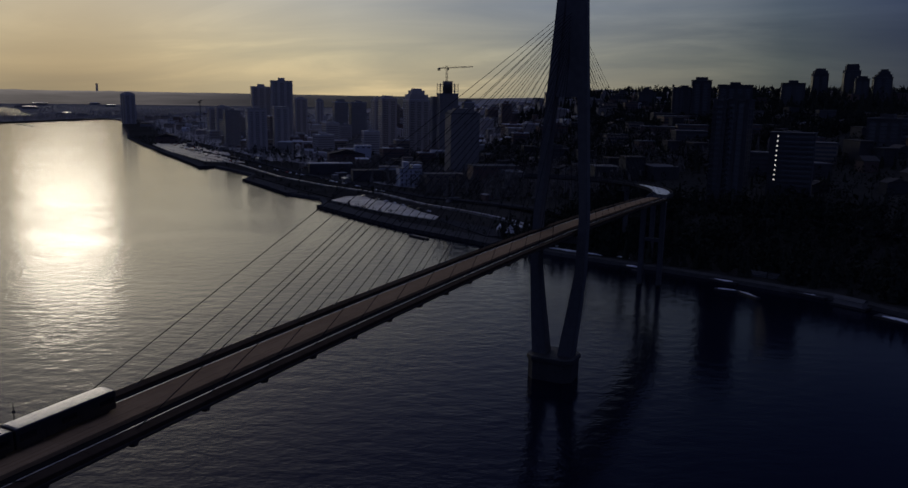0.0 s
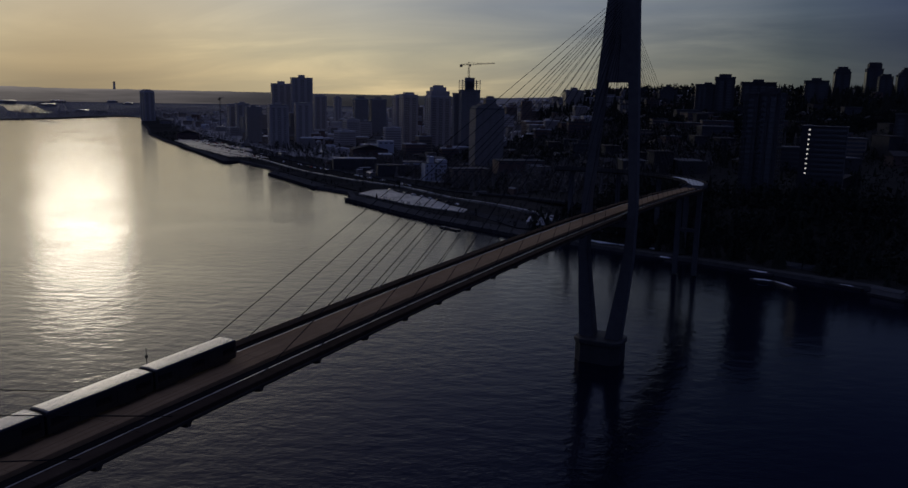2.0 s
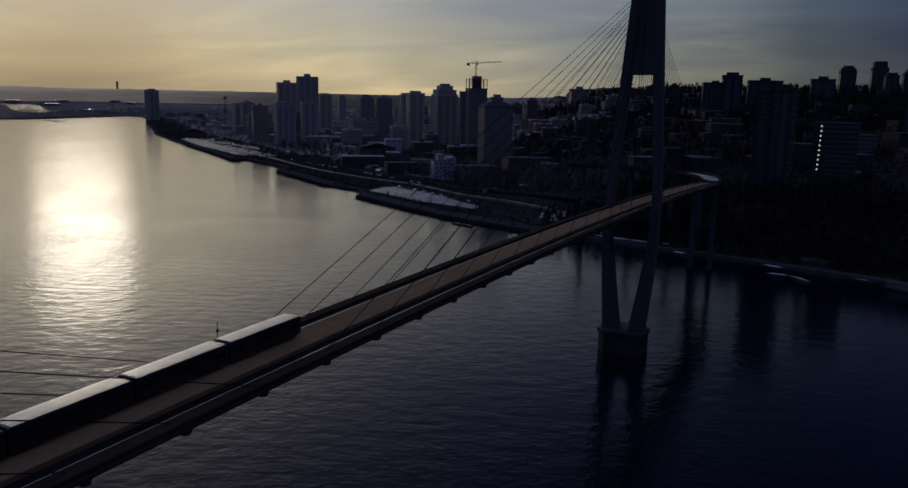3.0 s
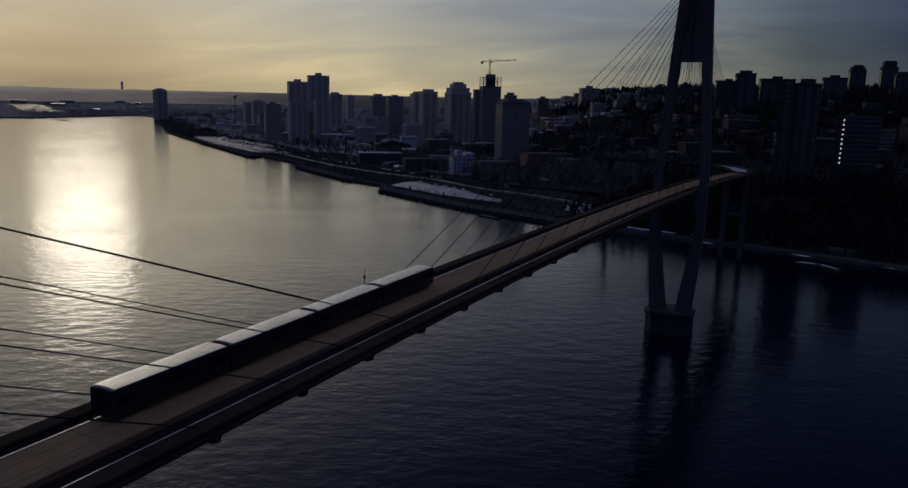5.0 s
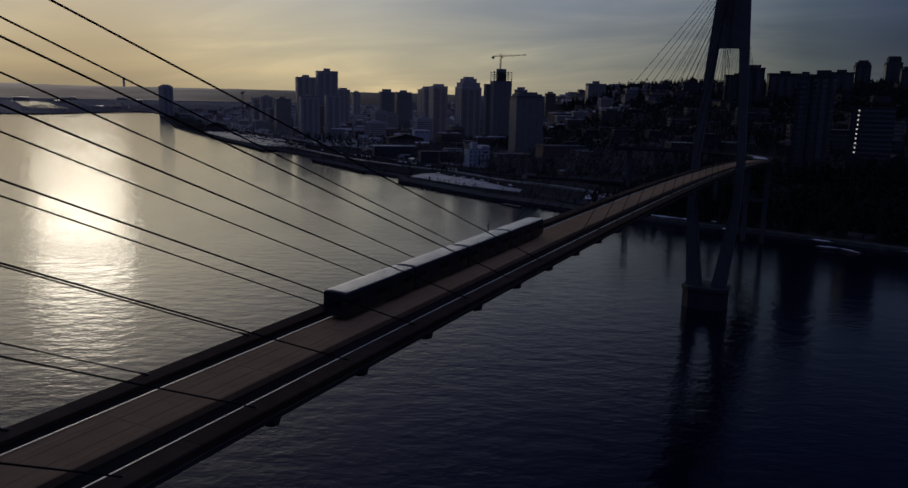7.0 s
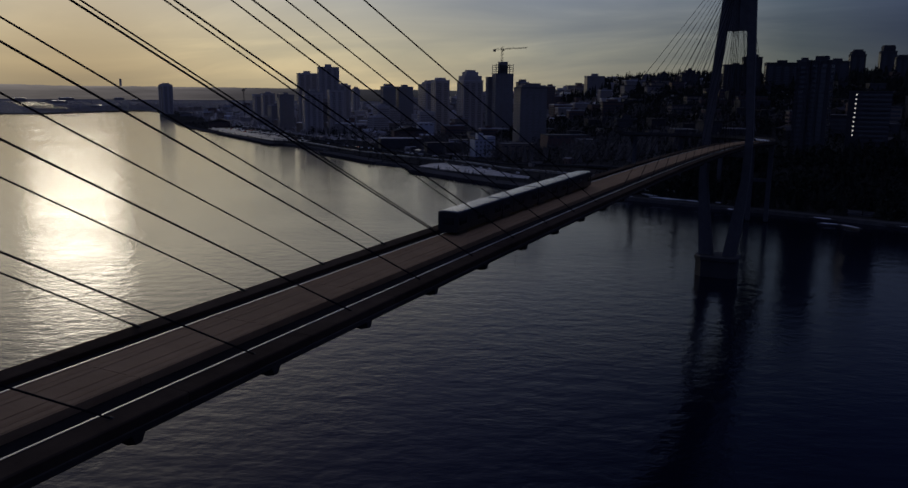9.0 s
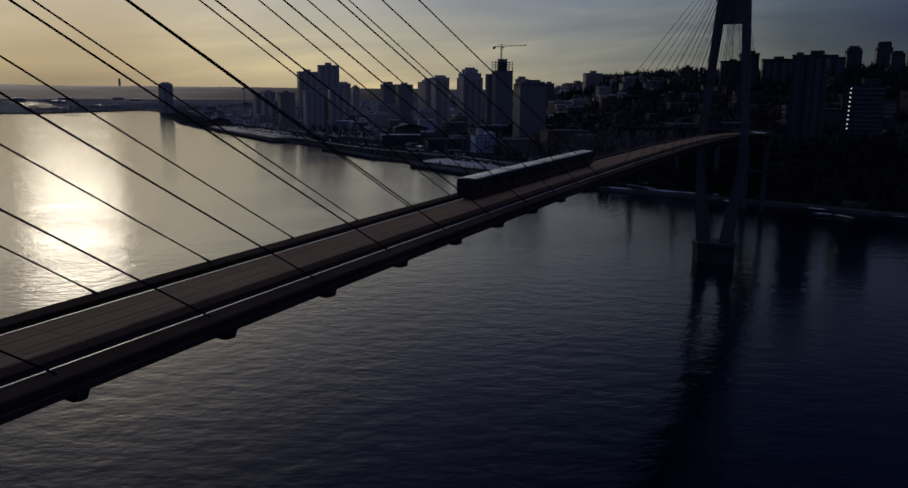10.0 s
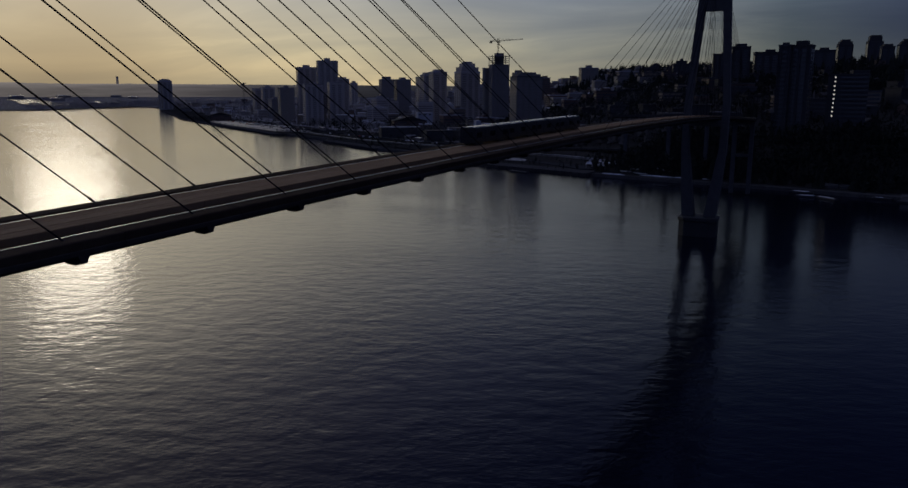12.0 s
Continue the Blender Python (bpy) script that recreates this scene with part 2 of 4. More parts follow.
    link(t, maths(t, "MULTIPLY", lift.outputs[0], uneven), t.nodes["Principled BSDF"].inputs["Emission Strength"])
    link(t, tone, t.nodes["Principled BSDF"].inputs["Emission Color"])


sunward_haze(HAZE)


# ---- mesh helpers ----
def mesh_of(bm, name):
    me = bpy.data.meshes.new(name)
    bm.normal_update()
    bm.to_mesh(me)
    bm.free()
    return me


def part(name, bm, material, parent=None, label="", smooth=False):
    """One mesh object, under a thing or a part where one is given."""
    me = mesh_of(bm, name) if isinstance(bm, bmesh.types.BMesh) else bm
    if not me.materials:
        me.materials.append(material)
    if smooth:
        for p in me.polygons:
            p.use_smooth = True
    ob = new(name, me)
    ob.parent = parent
    if label:
        tagged(ob, label)
    return ob


def thing(name, at, label, category, group="", turn=0.0):
    ob = new(name)
    ob.matrix_basis = pose(*at, 0, 0, turn)
    return tagged(ob, label, category, group)


def box(bm, x0, x1, y0, y1, z0, z1):
    v = [bm.verts.new(c) for c in ((x0, y0, z0), (x1, y0, z0), (x1, y1, z0), (x0, y1, z0), (x0, y0, z1), (x1, y0, z1), (x1, y1, z1), (x0, y1, z1))]
    for f in ((3, 2, 1, 0), (4, 5, 6, 7), (0, 1, 5, 4), (1, 2, 6, 5), (2, 3, 7, 6), (3, 0, 4, 7)):
        bm.faces.new([v[i] for i in f])
    return v


def boxes(*dims):
    bm = bmesh.new()
    for d in dims:
        box(bm, *d)
    return bm


def rounded(bm, width):
    bmesh.ops.bevel(bm, geom=bm.edges[:], offset=width, segments=2, affect="EDGES")
    return bm


def loft(bm, rings, cap=True):
    """Skin over rings of points, each ring with the same number."""
    vs = [[bm.verts.new(p) for p in r] for r in rings]
    n = len(rings[0])
    for a, b in zip(vs, vs[1:]):
        for i in range(n):
            bm.faces.new((a[i], a[(i + 1) % n], b[(i + 1) % n], b[i]))
    if cap:
        bm.faces.new(vs[0][::-1])
        bm.faces.new(vs[-1])
    return bm


def rod(bm, a, b, r, n=6, r2=None):
    a, b = Vector(a), Vector(b)
    q = (b - a).to_track_quat("Z", "Y")
    ring = lambda c, rr: [c + q @ Vector((rr * math.cos(2 * math.pi * i / n), rr * math.sin(2 * math.pi * i / n), 0)) for i in range(n)]
    return loft(bm, [ring(a, r), ring(b, r if r2 is None else r2)])


# ---- the land: shoreline, hill and far bank ----
SHORE = [(3200, -1000), (1500, -380), (600, -60), (250, 55), (112, 126), (77, 149), (32, 161), (-5, 170), (-30, 174), (-68, 182), (-110, 192),
         (-172, 212), (-207, 229), (-256, 264), (-273, 267), (-300, 300), (-339, 313), (-445, 380), (-470, 420), (-565, 470), (-572, 453), (-606, 480), (-704, 548), (-910, 687),
         (-1085, 815), (-1240, 955), (-1500, 1175), (-1758, 1409), (-1850, 1468), (-2056, 1515), (-2210, 1500), (-2230, 1330), (-2010, 1165), (-1790, 1060), (-1830, 1000), (-2300, 900), (-3300, 500)]


def shore_distance(x, y):
    """Distance to the shoreline and how far along it, in x, the nearest point lies."""
    p = np.array((x, y), float)
    a = np.array(SHORE[:-1], float)
    b = np.array(SHORE[1:], float)
    d = b - a
    k = np.clip(((p - a) * d).sum(1) / (d * d).sum(1), 0, 1)
    near = a + d * k[:, None]
    dist = np.hypot(*(near - p).T)
    i = int(dist.argmin())
    return float(dist[i]), float(near[i, 0])


def ground(x, y):
    """Height of the land at a place."""
    s, along = shore_distance(x, y)
    right = np.interp(s, (0, 20, 38, 75, 110, 300, 450, 700, 1000, 1600, 4000), (1.7, 3, 4, 20, 26, 46, 60, 80, 92, 96, 96))
    mid = np.interp(s, (0, 12, 200, 450, 700, 900, 1500, 2200, 4000), (1.7, 3, 6, 24, 45, 56, 74, 86, 90))
    left = np.interp(s, (0, 200, 700, 2000, 4000), (2.4, 3, 8, 16, 20))
    c = x + 0.35 * (y - 150)
    w = np.interp(c, (-150, 20), (0, 1))
    v = np.interp(c, (-1000, -300), (0, 1))
    h = w * right + (1 - w) * (v * mid + (1 - v) * left)
    return float(h + 2.0 * min(1, s / 300) * noise.noise((x * 0.006, y * 0.006, 0)))


def inland(x):
    """The way inland from a place on the shore."""
    a = np.interp(x, (-2300, -2050, -1400, -300, 100, 1500), (150, 118, 88, 66, 62, 58))
    return math.cos(radians(a)), math.sin(radians(a))


def make_land():
    us = []
    for (x0, y0), (x1, y1) in zip(SHORE, SHORE[1:]):
        n = max(1, int(math.hypot(x1 - x0, y1 - y0) / 45))
        us += [(x0 + (x1 - x0) * i / n, y0 + (y1 - y0) * i / n) for i in range(n)]
    us.append(SHORE[-1])
    ss = (0, 1.5, 6, 14, 24, 38, 55, 75, 95, 120, 160, 210, 270, 340, 430, 540, 680, 850, 1050, 1300, 1600, 2000, 2500, 3200, 4000)
    bm = bmesh.new()
    grid = []
    for x, y in us:
        nx, ny = inland(x)
        row = []
        for s in ss:
            px, py = x + nx * s, y + ny * s
            far = math.hypot(px, py)
            if far > 4400:
                px, py = px * 4400 / far, py * 4400 / far
            row.append(bm.verts.new((px, py, -2.0 if s == 0 else ground(px, py))))
        grid.append(row)
    for a, b in zip(grid, grid[1:]):
        for i in range(len(ss) - 1):
            f = bm.faces.new((a[i], a[i + 1], b[i + 1], b[i]))
            # land to the left takes the haze-paled tones
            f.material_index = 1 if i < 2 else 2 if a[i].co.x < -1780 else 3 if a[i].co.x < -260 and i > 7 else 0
            f.smooth = i > 1
    bmesh.ops.recalc_face_normals(bm, faces=bm.faces[:])
    me = mesh_of(bm, "ground")
    me.materials.append(GROUND)
    me.materials.append(ROCK)
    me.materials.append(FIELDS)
    me.materials.append(DRYGRASS)
    tagged(new("ground", me), "dark winter hillside rising from a stony river bank", "ground", kind="structure")


make_land()
bm = bmesh.new()
box(bm, -4700, 4700, -4700, 4700, -3.0, 0.0)
tagged(part("water", bm, WATER), "wide calm river with fine ripples and a sun glint", "river", kind="structure")


def far_ridge():
    bm = bmesh.new()
    top, low = [], []
    for i in range(241):
        a = radians(-85 + 150 * i / 240)
        r = 4350
        x, y = r * math.sin(a), r * math.cos(a)
        h = 84 + 5 * noise.noise((i * 0.11, 3, 0)) + 2.5 * noise.noise((i * 0.9, 7, 0))
        low.append(bm.verts.new((x, y, -4)))
        top.append(bm.verts.new((x, y, h)))
    for i in range(240):
        bm.faces.new((low[i], low[i + 1], top[i + 1], top[i]))
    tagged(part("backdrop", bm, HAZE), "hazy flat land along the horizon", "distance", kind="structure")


far_ridge()

# ---- the bridge ----
TOWER_N, TOWER_S, MID = 0.0, -348.0, -170.5
XC = 0.0          # middle of the deck


def deck_top(y):
    """Height of the parapet's top along the bridge."""
    return 47.95 - (5.5e-5 if y < -120 else 1.0e-4) * (y + 120) ** 2


bridge = thing("cable_stayed_bridge", (0, 0, 0), "grey concrete cable-stayed transit bridge with black stay cables over the river", "bridge")


def strip(name, section, y0, y1, step, material, label=""):
    """A prism whose section, (x, dz) below the parapet's top, follows the deck."""
    n = max(1, round((y1 - y0) / step))
    rings = []
    for i in range(n + 1):
        y = y0 + (y1 - y0) * i / n
        rings.append([(XC + x, y, deck_top(y) + dz) for x, dz in section])
    bm = bmesh.new()
    loft(bm, rings)
    bmesh.ops.recalc_face_normals(bm, faces=bm.faces[:])
    return part(name, bm, material, bridge, label)


def tower(y0, xc=-0.05):
    at = lambda z: xc + 0.0115 * (z - 7.0)
    leg_rows = [(7.2, 1.7, 6.3, 2.6), (20, 3.6, 7.4, 2.3), (34, 5.6, 8.35, 2.1), (50, 5.85, 8.25, 2.0), (84, 3.3, 6.1, 1.9), (108, 1.7, 4.5, 1.8), (116, 1.2, 4.0, 1.8)]
    for sx in (-1, 1):
        bm = bmesh.new()
        loft(bm, [[(at(z) + sx * a, y0 - d, z), (at(z) + sx * b, y0 - d, z), (at(z) + sx * b, y0 + d, z), (at(z) + sx * a, y0 + d, z)] for z, a, b, d in leg_rows])
        bmesh.ops.recalc_face_normals(bm, faces=bm.faces[:])
        part("tower_leg", rounded(bm, 0.25), CONCRETE, bridge)
    bm = bmesh.new()
    loft(bm, [[(at(z) - a - 0.3, y0 - 1.5, z), (at(z) + a + 0.3, y0 - 1.5, z), (at(z) + a + 0.3, y0 + 1.5, z), (at(z) - a - 0.3, y0 + 1.5, z)] for z, a in ((84.5, 3.3), (108, 1.7), (115.5, 1.2))])
    part("tower_web", bm, CONCRETE, bridge, "solid concrete wall between the tower legs")
    z = deck_top(y0)
    part("crossbeam", rounded(boxes((-6.2, 6.2, y0 - 1.7, y0 + 1.7, z - 4.4, z - 2.3)), 0.15), CONCRETE, bridge)
    # pile cap: eight-sided block with a lip
    def octo(hx, hy, c, zz):
        return [(hx, -hy + c, zz), (hx, hy - c, zz), (hx - c, hy, zz), (-hx + c, hy, zz), (-hx, hy - c, zz), (-hx, -hy + c, zz), (-hx + c, -hy, zz), (hx - c, -hy, zz)]
    bm = bmesh.new()
    loft(bm, [[(xc + x, y + y0, zz) for x, y, zz in octo(*a)] for a in ((7.0, 5.6, 2.2, -2.8), (7.0, 5.6, 2.2, 5.6), (7.4, 6.0, 2.3, 5.9), (7.4, 6.0, 2.3, 7.1), (7.2, 5.8, 2.2, 7.35))])
    part("pile_cap", bm, WETCAP, bridge, "tide-stained concrete pile cap")


tower(TOWER_N)
tower(TOWER_S)

SEG = [MID + 5.5 + 11 * k for k in range(-29, 28)]
for yc in SEG:
    a, b = yc - 5.48, yc + 5.48
    edge = 5.3 if abs(yc - TOWER_N) < 2 or abs(yc - TOWER_S) < 2 else 6.2      # notched between the tower legs
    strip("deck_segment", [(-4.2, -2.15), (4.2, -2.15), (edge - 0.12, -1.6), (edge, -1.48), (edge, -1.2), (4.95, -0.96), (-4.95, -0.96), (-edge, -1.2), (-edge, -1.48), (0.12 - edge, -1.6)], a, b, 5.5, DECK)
    strip("trackbed", [(-2.45, -0.955), (2.45, -0.955), (2.45, -0.43), (-2.45, -0.43)], a, b, 5.5, TRACKBED)
    out = edge - 0.12
    for s in (-1, 1):
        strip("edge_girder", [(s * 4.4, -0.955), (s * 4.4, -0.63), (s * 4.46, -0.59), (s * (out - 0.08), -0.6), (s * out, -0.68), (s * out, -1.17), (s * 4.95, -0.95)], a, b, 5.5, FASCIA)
        # dark strip laid on the channel floor as painted shade
        strip("walkway_grating", [(s * 2.5, -0.956), (s * 4.38, -0.956), (s * 4.38, -0.90), (s * 2.5, -0.90)], a, b, 5.5, SHADEFLOOR)
        z = deck_top(yc)
        # floor beam end under each anchorage
        yb = yc if yc > -171 else -176.0 - 10.77 * (-176.0 - yc) / 11
        bm = bmesh.new()
        rows = ((edge - 1.3, 0.2, -2.06, 0.45, -1.85), (edge - 0.5, 0.22, -2.10, 0.5, -1.6), (edge + 0.05, 0.18, -1.94, 0.45, -1.4))
        loft(bm, [[(XC + s * x, yb - w0, z + d0), (XC + s * x, yb + w0, z + d0), (XC + s * x, yb + w1, z + d1), (XC + s * x, yb - w1, z + d1)] for x, w0, d0, w1, d1 in rows])
        bmesh.ops.recalc_face_normals(bm, faces=bm.faces[:])
        part("floor_beam", bm, DECK, bridge)

Y0, Y1 = SEG[0] - 5.5, SEG[-1] + 5.5
for xc in (-1.55, 1.55):
    for dx in (-0.72, 0.72):
        x = xc + dx
        strip("rail", [(x - 0.04, -0.434), (x + 0.04, -0.434), (x + 0.04, -0.41), (x - 0.04, -0.41)], Y0, Y1, 11, RUST)
    strip("reaction_rail", [(xc - 0.17, -0.434), (xc + 0.17, -0.434), (xc + 0.17, -0.42), (xc - 0.17, -0.42)], Y0, Y1, 11, RUST)
strip("cover_plate", [(-2.50, -0.44), (-2.38, -0.432), (-2.38, -0.39), (-2.50, -0.39)], Y0, Y1, 11, STEEL, "bright steel cover along the kerb")
strip("cover_plate", [(4.37, -0.60), (4.48, -0.594), (4.48, -0.55), (4.37, -0.55)], Y0, Y1, 11, STEEL, "bright steel cover along the kerb")


def stay(y_anchor, y_tower, z_tower, s):
    drop = 0.45 if s > 0 else 0.0
    za = deck_top(y_anchor) - 0.6 - drop
    a, b = Vector((s * 5.35 - 0.18, y_anchor, za)), Vector((s * 0.8 + 0.4, y_tower, z_tower - drop))
    bm = bmesh.new()
    rod(bm, a, b, 0.058, 6)
    part("stay_cable", bm, CABLE, bridge)
    u = (b - a).normalized()
    bm = bmesh.new()
    rod(bm, a - u * 0.35, a + u * 0.9, 0.13, 8, 0.085)
    part("cable_anchor", bm, DARK, bridge)


for base, way in ((TOWER_N, -1), (TOWER_S, 1)):
    for s in (-1, 1):
        for k in range(14):
            zt = (108.2 if way < 0 else 109.6) - 0.94 * k
            stay(-165.0 + 11 * k if way < 0 else -176.0 - 10.77 * k, base + way * 1.6, zt, s)
            stay(base - way * (132.0 - 8.4 * k), base - way * 1.6, zt, s)


def end_pier(y, x=0.0):
    z = deck_top(y) - 2.05
    g = ground(x, y)
    for sx in (-1, 1):
        part("end_pier_column", rounded(boxes((x + sx * 4.4 - 1.1, x + sx * 4.4 + 1.1, y - 1.2, y + 1.2, g - 3, z - 1.6)), 0.15), CONCRETE, bridge)
    part("end_pier_beam", rounded(boxes((x - 5.6, x + 5.6, y - 1.3, y + 1.3, z - 1.6, z)), 0.12), CONCRETE, bridge)
    part("end_pier_brace", boxes((x - 3.3, x + 3.3, y - 0.6, y + 0.6, (g + z) / 2 - 0.8, (g + z) / 2 + 0.8)), CONCRETE, bridge)


end_pier(138.0)


# ---- the train ----
def train_car(y):
    z = deck_top(y) - 0.42
    tilt = math.degrees(math.atan((deck_top(y + 5) - deck_top(y - 5)) / 10))
    car = thing("train_car", (0, 0, 0), "grey transit train car with ribbed roof on the bridge", "train car", "cars of the train")
    car.matrix_basis = pose(XC - 1.55, y, z, tilt, 0, 0)
    L, W = 6.2, 1.22
    sec = [(-W + 0.12, 0.35), (W - 0.12, 0.35), (W, 0.6), (W + 0.03, 1.4), (W, 2.44), (W - 0.07, 2.56), (0.6, 2.63), (-0.6, 2.63), (-W + 0.07, 2.56), (-W, 2.44), (-W - 0.03, 1.4), (-W, 0.6)]
    ring = lambda yy, k: [(x * k, yy, 0.35 + (zz - 0.35) * k) for x, zz in sec]
    bm = bmesh.new()
    loft(bm, [ring(-L, 0.975), ring(-L + 0.15, 1.0), ring(L - 0.15, 1.0), ring(L, 0.975)])
    bmesh.ops.recalc_face_normals(bm, faces=bm.faces[:])
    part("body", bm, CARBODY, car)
    bm = bmesh.new()
    top = [(-W + 0.05, 2.46), (W - 0.05, 2.46), (W - 0.07, 2.575), (0.6, 2.645), (-0.6, 2.645), (-W + 0.07, 2.575)]
    loft(bm, [[(x, yy, zz) for x, zz in top] for yy in (-L + 0.12, L - 0.12)])
    bmesh.ops.recalc_face_normals(bm, faces=bm.faces[:])
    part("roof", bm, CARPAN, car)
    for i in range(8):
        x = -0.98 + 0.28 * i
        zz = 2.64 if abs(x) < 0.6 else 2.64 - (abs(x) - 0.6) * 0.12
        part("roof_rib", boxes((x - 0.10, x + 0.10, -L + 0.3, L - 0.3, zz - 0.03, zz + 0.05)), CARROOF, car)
    for s in (-1, 1):
        for yy in (-4.9, -2.2, 0.0, 2.2, 4.9):
            wx = 0.62 if abs(yy) in (2.2,) else 0.95
            if abs(yy) == 2.2:
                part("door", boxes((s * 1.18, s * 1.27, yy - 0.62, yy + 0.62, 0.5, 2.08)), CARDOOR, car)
            else:
                part("window", boxes((s * 1.17, s * 1.262, yy - wx, yy + wx, 1.15, 1.88)), CARGLASS, car)
    for yy in (-1, 1):
        part("end_window", boxes((-0.75, 0.75, yy * L - 0.06, yy * L + 0.06, 1.2, 1.95)), CARGLASS, car)
        bm = boxes((-0.95, 0.95, yy * 4.2 - 1.2, yy * 4.2 + 1.2, 0.12, 0.5))
        for sx in (-1, 1):
            for wy in (-0.75, 0.75):
                rod(bm, (sx * 0.66, yy * 4.2 + wy, 0.24), (sx * 0.8, yy * 4.2 + wy, 0.24), 0.24, 12)
        part("bogie", bm, DARK, car)
    return car


CARGLASS = surface("train_glass", (0.012, 0.012, 0.014), (0.022, 0.022, 0.025), 0.6, 0.12, spec=0.6)
# body and door colours near black: the backlit shade is painted in
CARBODY = surface("backlit_car_paint", (0.013, 0.0135, 0.016), (0.027, 0.028, 0.032), 0.6, 0.4, spec=0.5)
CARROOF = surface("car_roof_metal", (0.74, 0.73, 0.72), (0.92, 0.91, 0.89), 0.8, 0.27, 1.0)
CARDOOR = surface("backlit_door_paint", (0.014, 0.0145, 0.017), (0.029, 0.03, 0.034), 0.6, 0.4)
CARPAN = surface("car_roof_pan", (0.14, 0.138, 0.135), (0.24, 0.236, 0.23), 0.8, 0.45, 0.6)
for i in range(4):
    train_car(-206.0 + 12.7 * i)


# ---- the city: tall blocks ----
# the pale and dark wall tones also carry the haze, left to right
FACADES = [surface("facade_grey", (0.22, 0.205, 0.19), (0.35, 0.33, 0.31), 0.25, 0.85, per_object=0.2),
           surface("facade_hazed", (0.42, 0.385, 0.36), (0.60, 0.56, 0.525), 0.25, 0.85, per_object=0.2),
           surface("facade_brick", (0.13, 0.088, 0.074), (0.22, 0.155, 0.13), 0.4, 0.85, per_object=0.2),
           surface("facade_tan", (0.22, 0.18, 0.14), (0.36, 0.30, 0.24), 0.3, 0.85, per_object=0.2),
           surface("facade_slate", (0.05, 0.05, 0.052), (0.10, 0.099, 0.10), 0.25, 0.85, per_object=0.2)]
# roof tone paled to imitate the haze over the left of town
HAZEROOF = surface("haze_paled_roof", (0.22, 0.22, 0.225), (0.62, 0.62, 0.63), 0.15, 0.6, per_object=0.5)
ROOFING = surface("flat_roofing", (0.06, 0.06, 0.062), (0.14, 0.14, 0.14), 0.2, 0.9, per_object=0.4)
SHINGLE = surface("roof_shingle", (0.045, 0.04, 0.038), (0.12, 0.105, 0.095), 0.5, 0.9, per_object=0.6)
WHITEWALL = surface("white_stucco", (0.48, 0.50, 0.55), (0.66, 0.68, 0.73), 0.3, 0.85)
PANE = {}


def pane_mesh(w, h, glass):
    key = (round(w, 1), round(h, 1), glass.name)
    if key not in PANE:
        me = mesh_of(boxes((-key[0] / 2, key[0] / 2, -0.12, 0.08, -key[1] / 2, key[1] / 2)), "window")
        me.materials.append(glass)
        PANE[key] = me
    return PANE[key]


def window(parent, m, w, h):
    # panes on the haze-paled walls use the lighter glass
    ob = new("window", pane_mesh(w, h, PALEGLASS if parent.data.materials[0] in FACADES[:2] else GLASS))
    ob.parent = parent
    ob.matrix_basis = m


def tall_block(x, y, wide, top, label, facade=0, lean=18.0, deep=0.9, steps=(), fins=0, bays=2, balconies=False):
    """A high-rise whose front looks towards the river; steps: (share of width, metres up) of the set-back storeys."""
    base = ground(x, y) - 1.5
    face = math.degrees(math.atan2(x - 55, -(y + 265)))     # the way from the river's middle
    b = thing("apartment_tower", (x, y, base), label, "building", turn=face + 180 + lean)
    k = math.cos(radians(abs(lean))) + deep * math.sin(radians(abs(lean)))
    w = wide / k
    d = w * deep
    h = top - base
    # walls step darker to the right: haze painted into the facade choice
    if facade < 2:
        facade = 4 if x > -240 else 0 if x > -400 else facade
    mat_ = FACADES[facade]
    # roofs on the left get the haze-paled tone
    covering = HAZEROOF if x < -250 else ROOFING
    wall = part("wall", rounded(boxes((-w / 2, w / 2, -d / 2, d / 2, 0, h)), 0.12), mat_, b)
    part("roof", boxes((-w / 2 - 0.3, w / 2 + 0.3, -d / 2 - 0.3, d / 2 + 0.3, h - 0.2, h + 0.9)), covering, b)
    z = h + 0.9
    for share, rise in steps:
        sw = w * share / 2
        part("penthouse", boxes((-sw, sw, -d * share / 2, d * share / 2, z - 0.3, z + rise)), mat_, b)
        z += rise
    floors = max(2, int((h - 4) / 3.0))
    bw = (w - 1.2) / bays
    bd = (d - 1.2) / bays
    for f in range(floors):
        zz = 4.6 + 3.0 * f
        for i in range(bays):
            xx = -w / 2 + 0.6 + bw * (i + 0.5)
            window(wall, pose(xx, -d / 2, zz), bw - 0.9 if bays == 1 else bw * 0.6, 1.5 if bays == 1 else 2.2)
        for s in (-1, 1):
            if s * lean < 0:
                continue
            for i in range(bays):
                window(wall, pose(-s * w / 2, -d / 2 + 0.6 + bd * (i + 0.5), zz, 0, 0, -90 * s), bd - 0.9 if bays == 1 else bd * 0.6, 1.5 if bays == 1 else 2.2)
        if balconies:
            part("balcony", boxes((-w / 2 - 0.1, -w / 2 + w * 0.3, -d / 2 - 1.3, -d / 2, zz - 1.35, zz - 0.3)), mat_, wall)
    for i in range(fins):
        xx = -w / 2 + w * (i + 0.5) / fins
        part("pilaster", boxes((xx - 0.35, xx + 0.35, -d / 2 - 0.45, -d / 2 + 0.1, 0, h + 0.4)), mat_, wall)
    return b


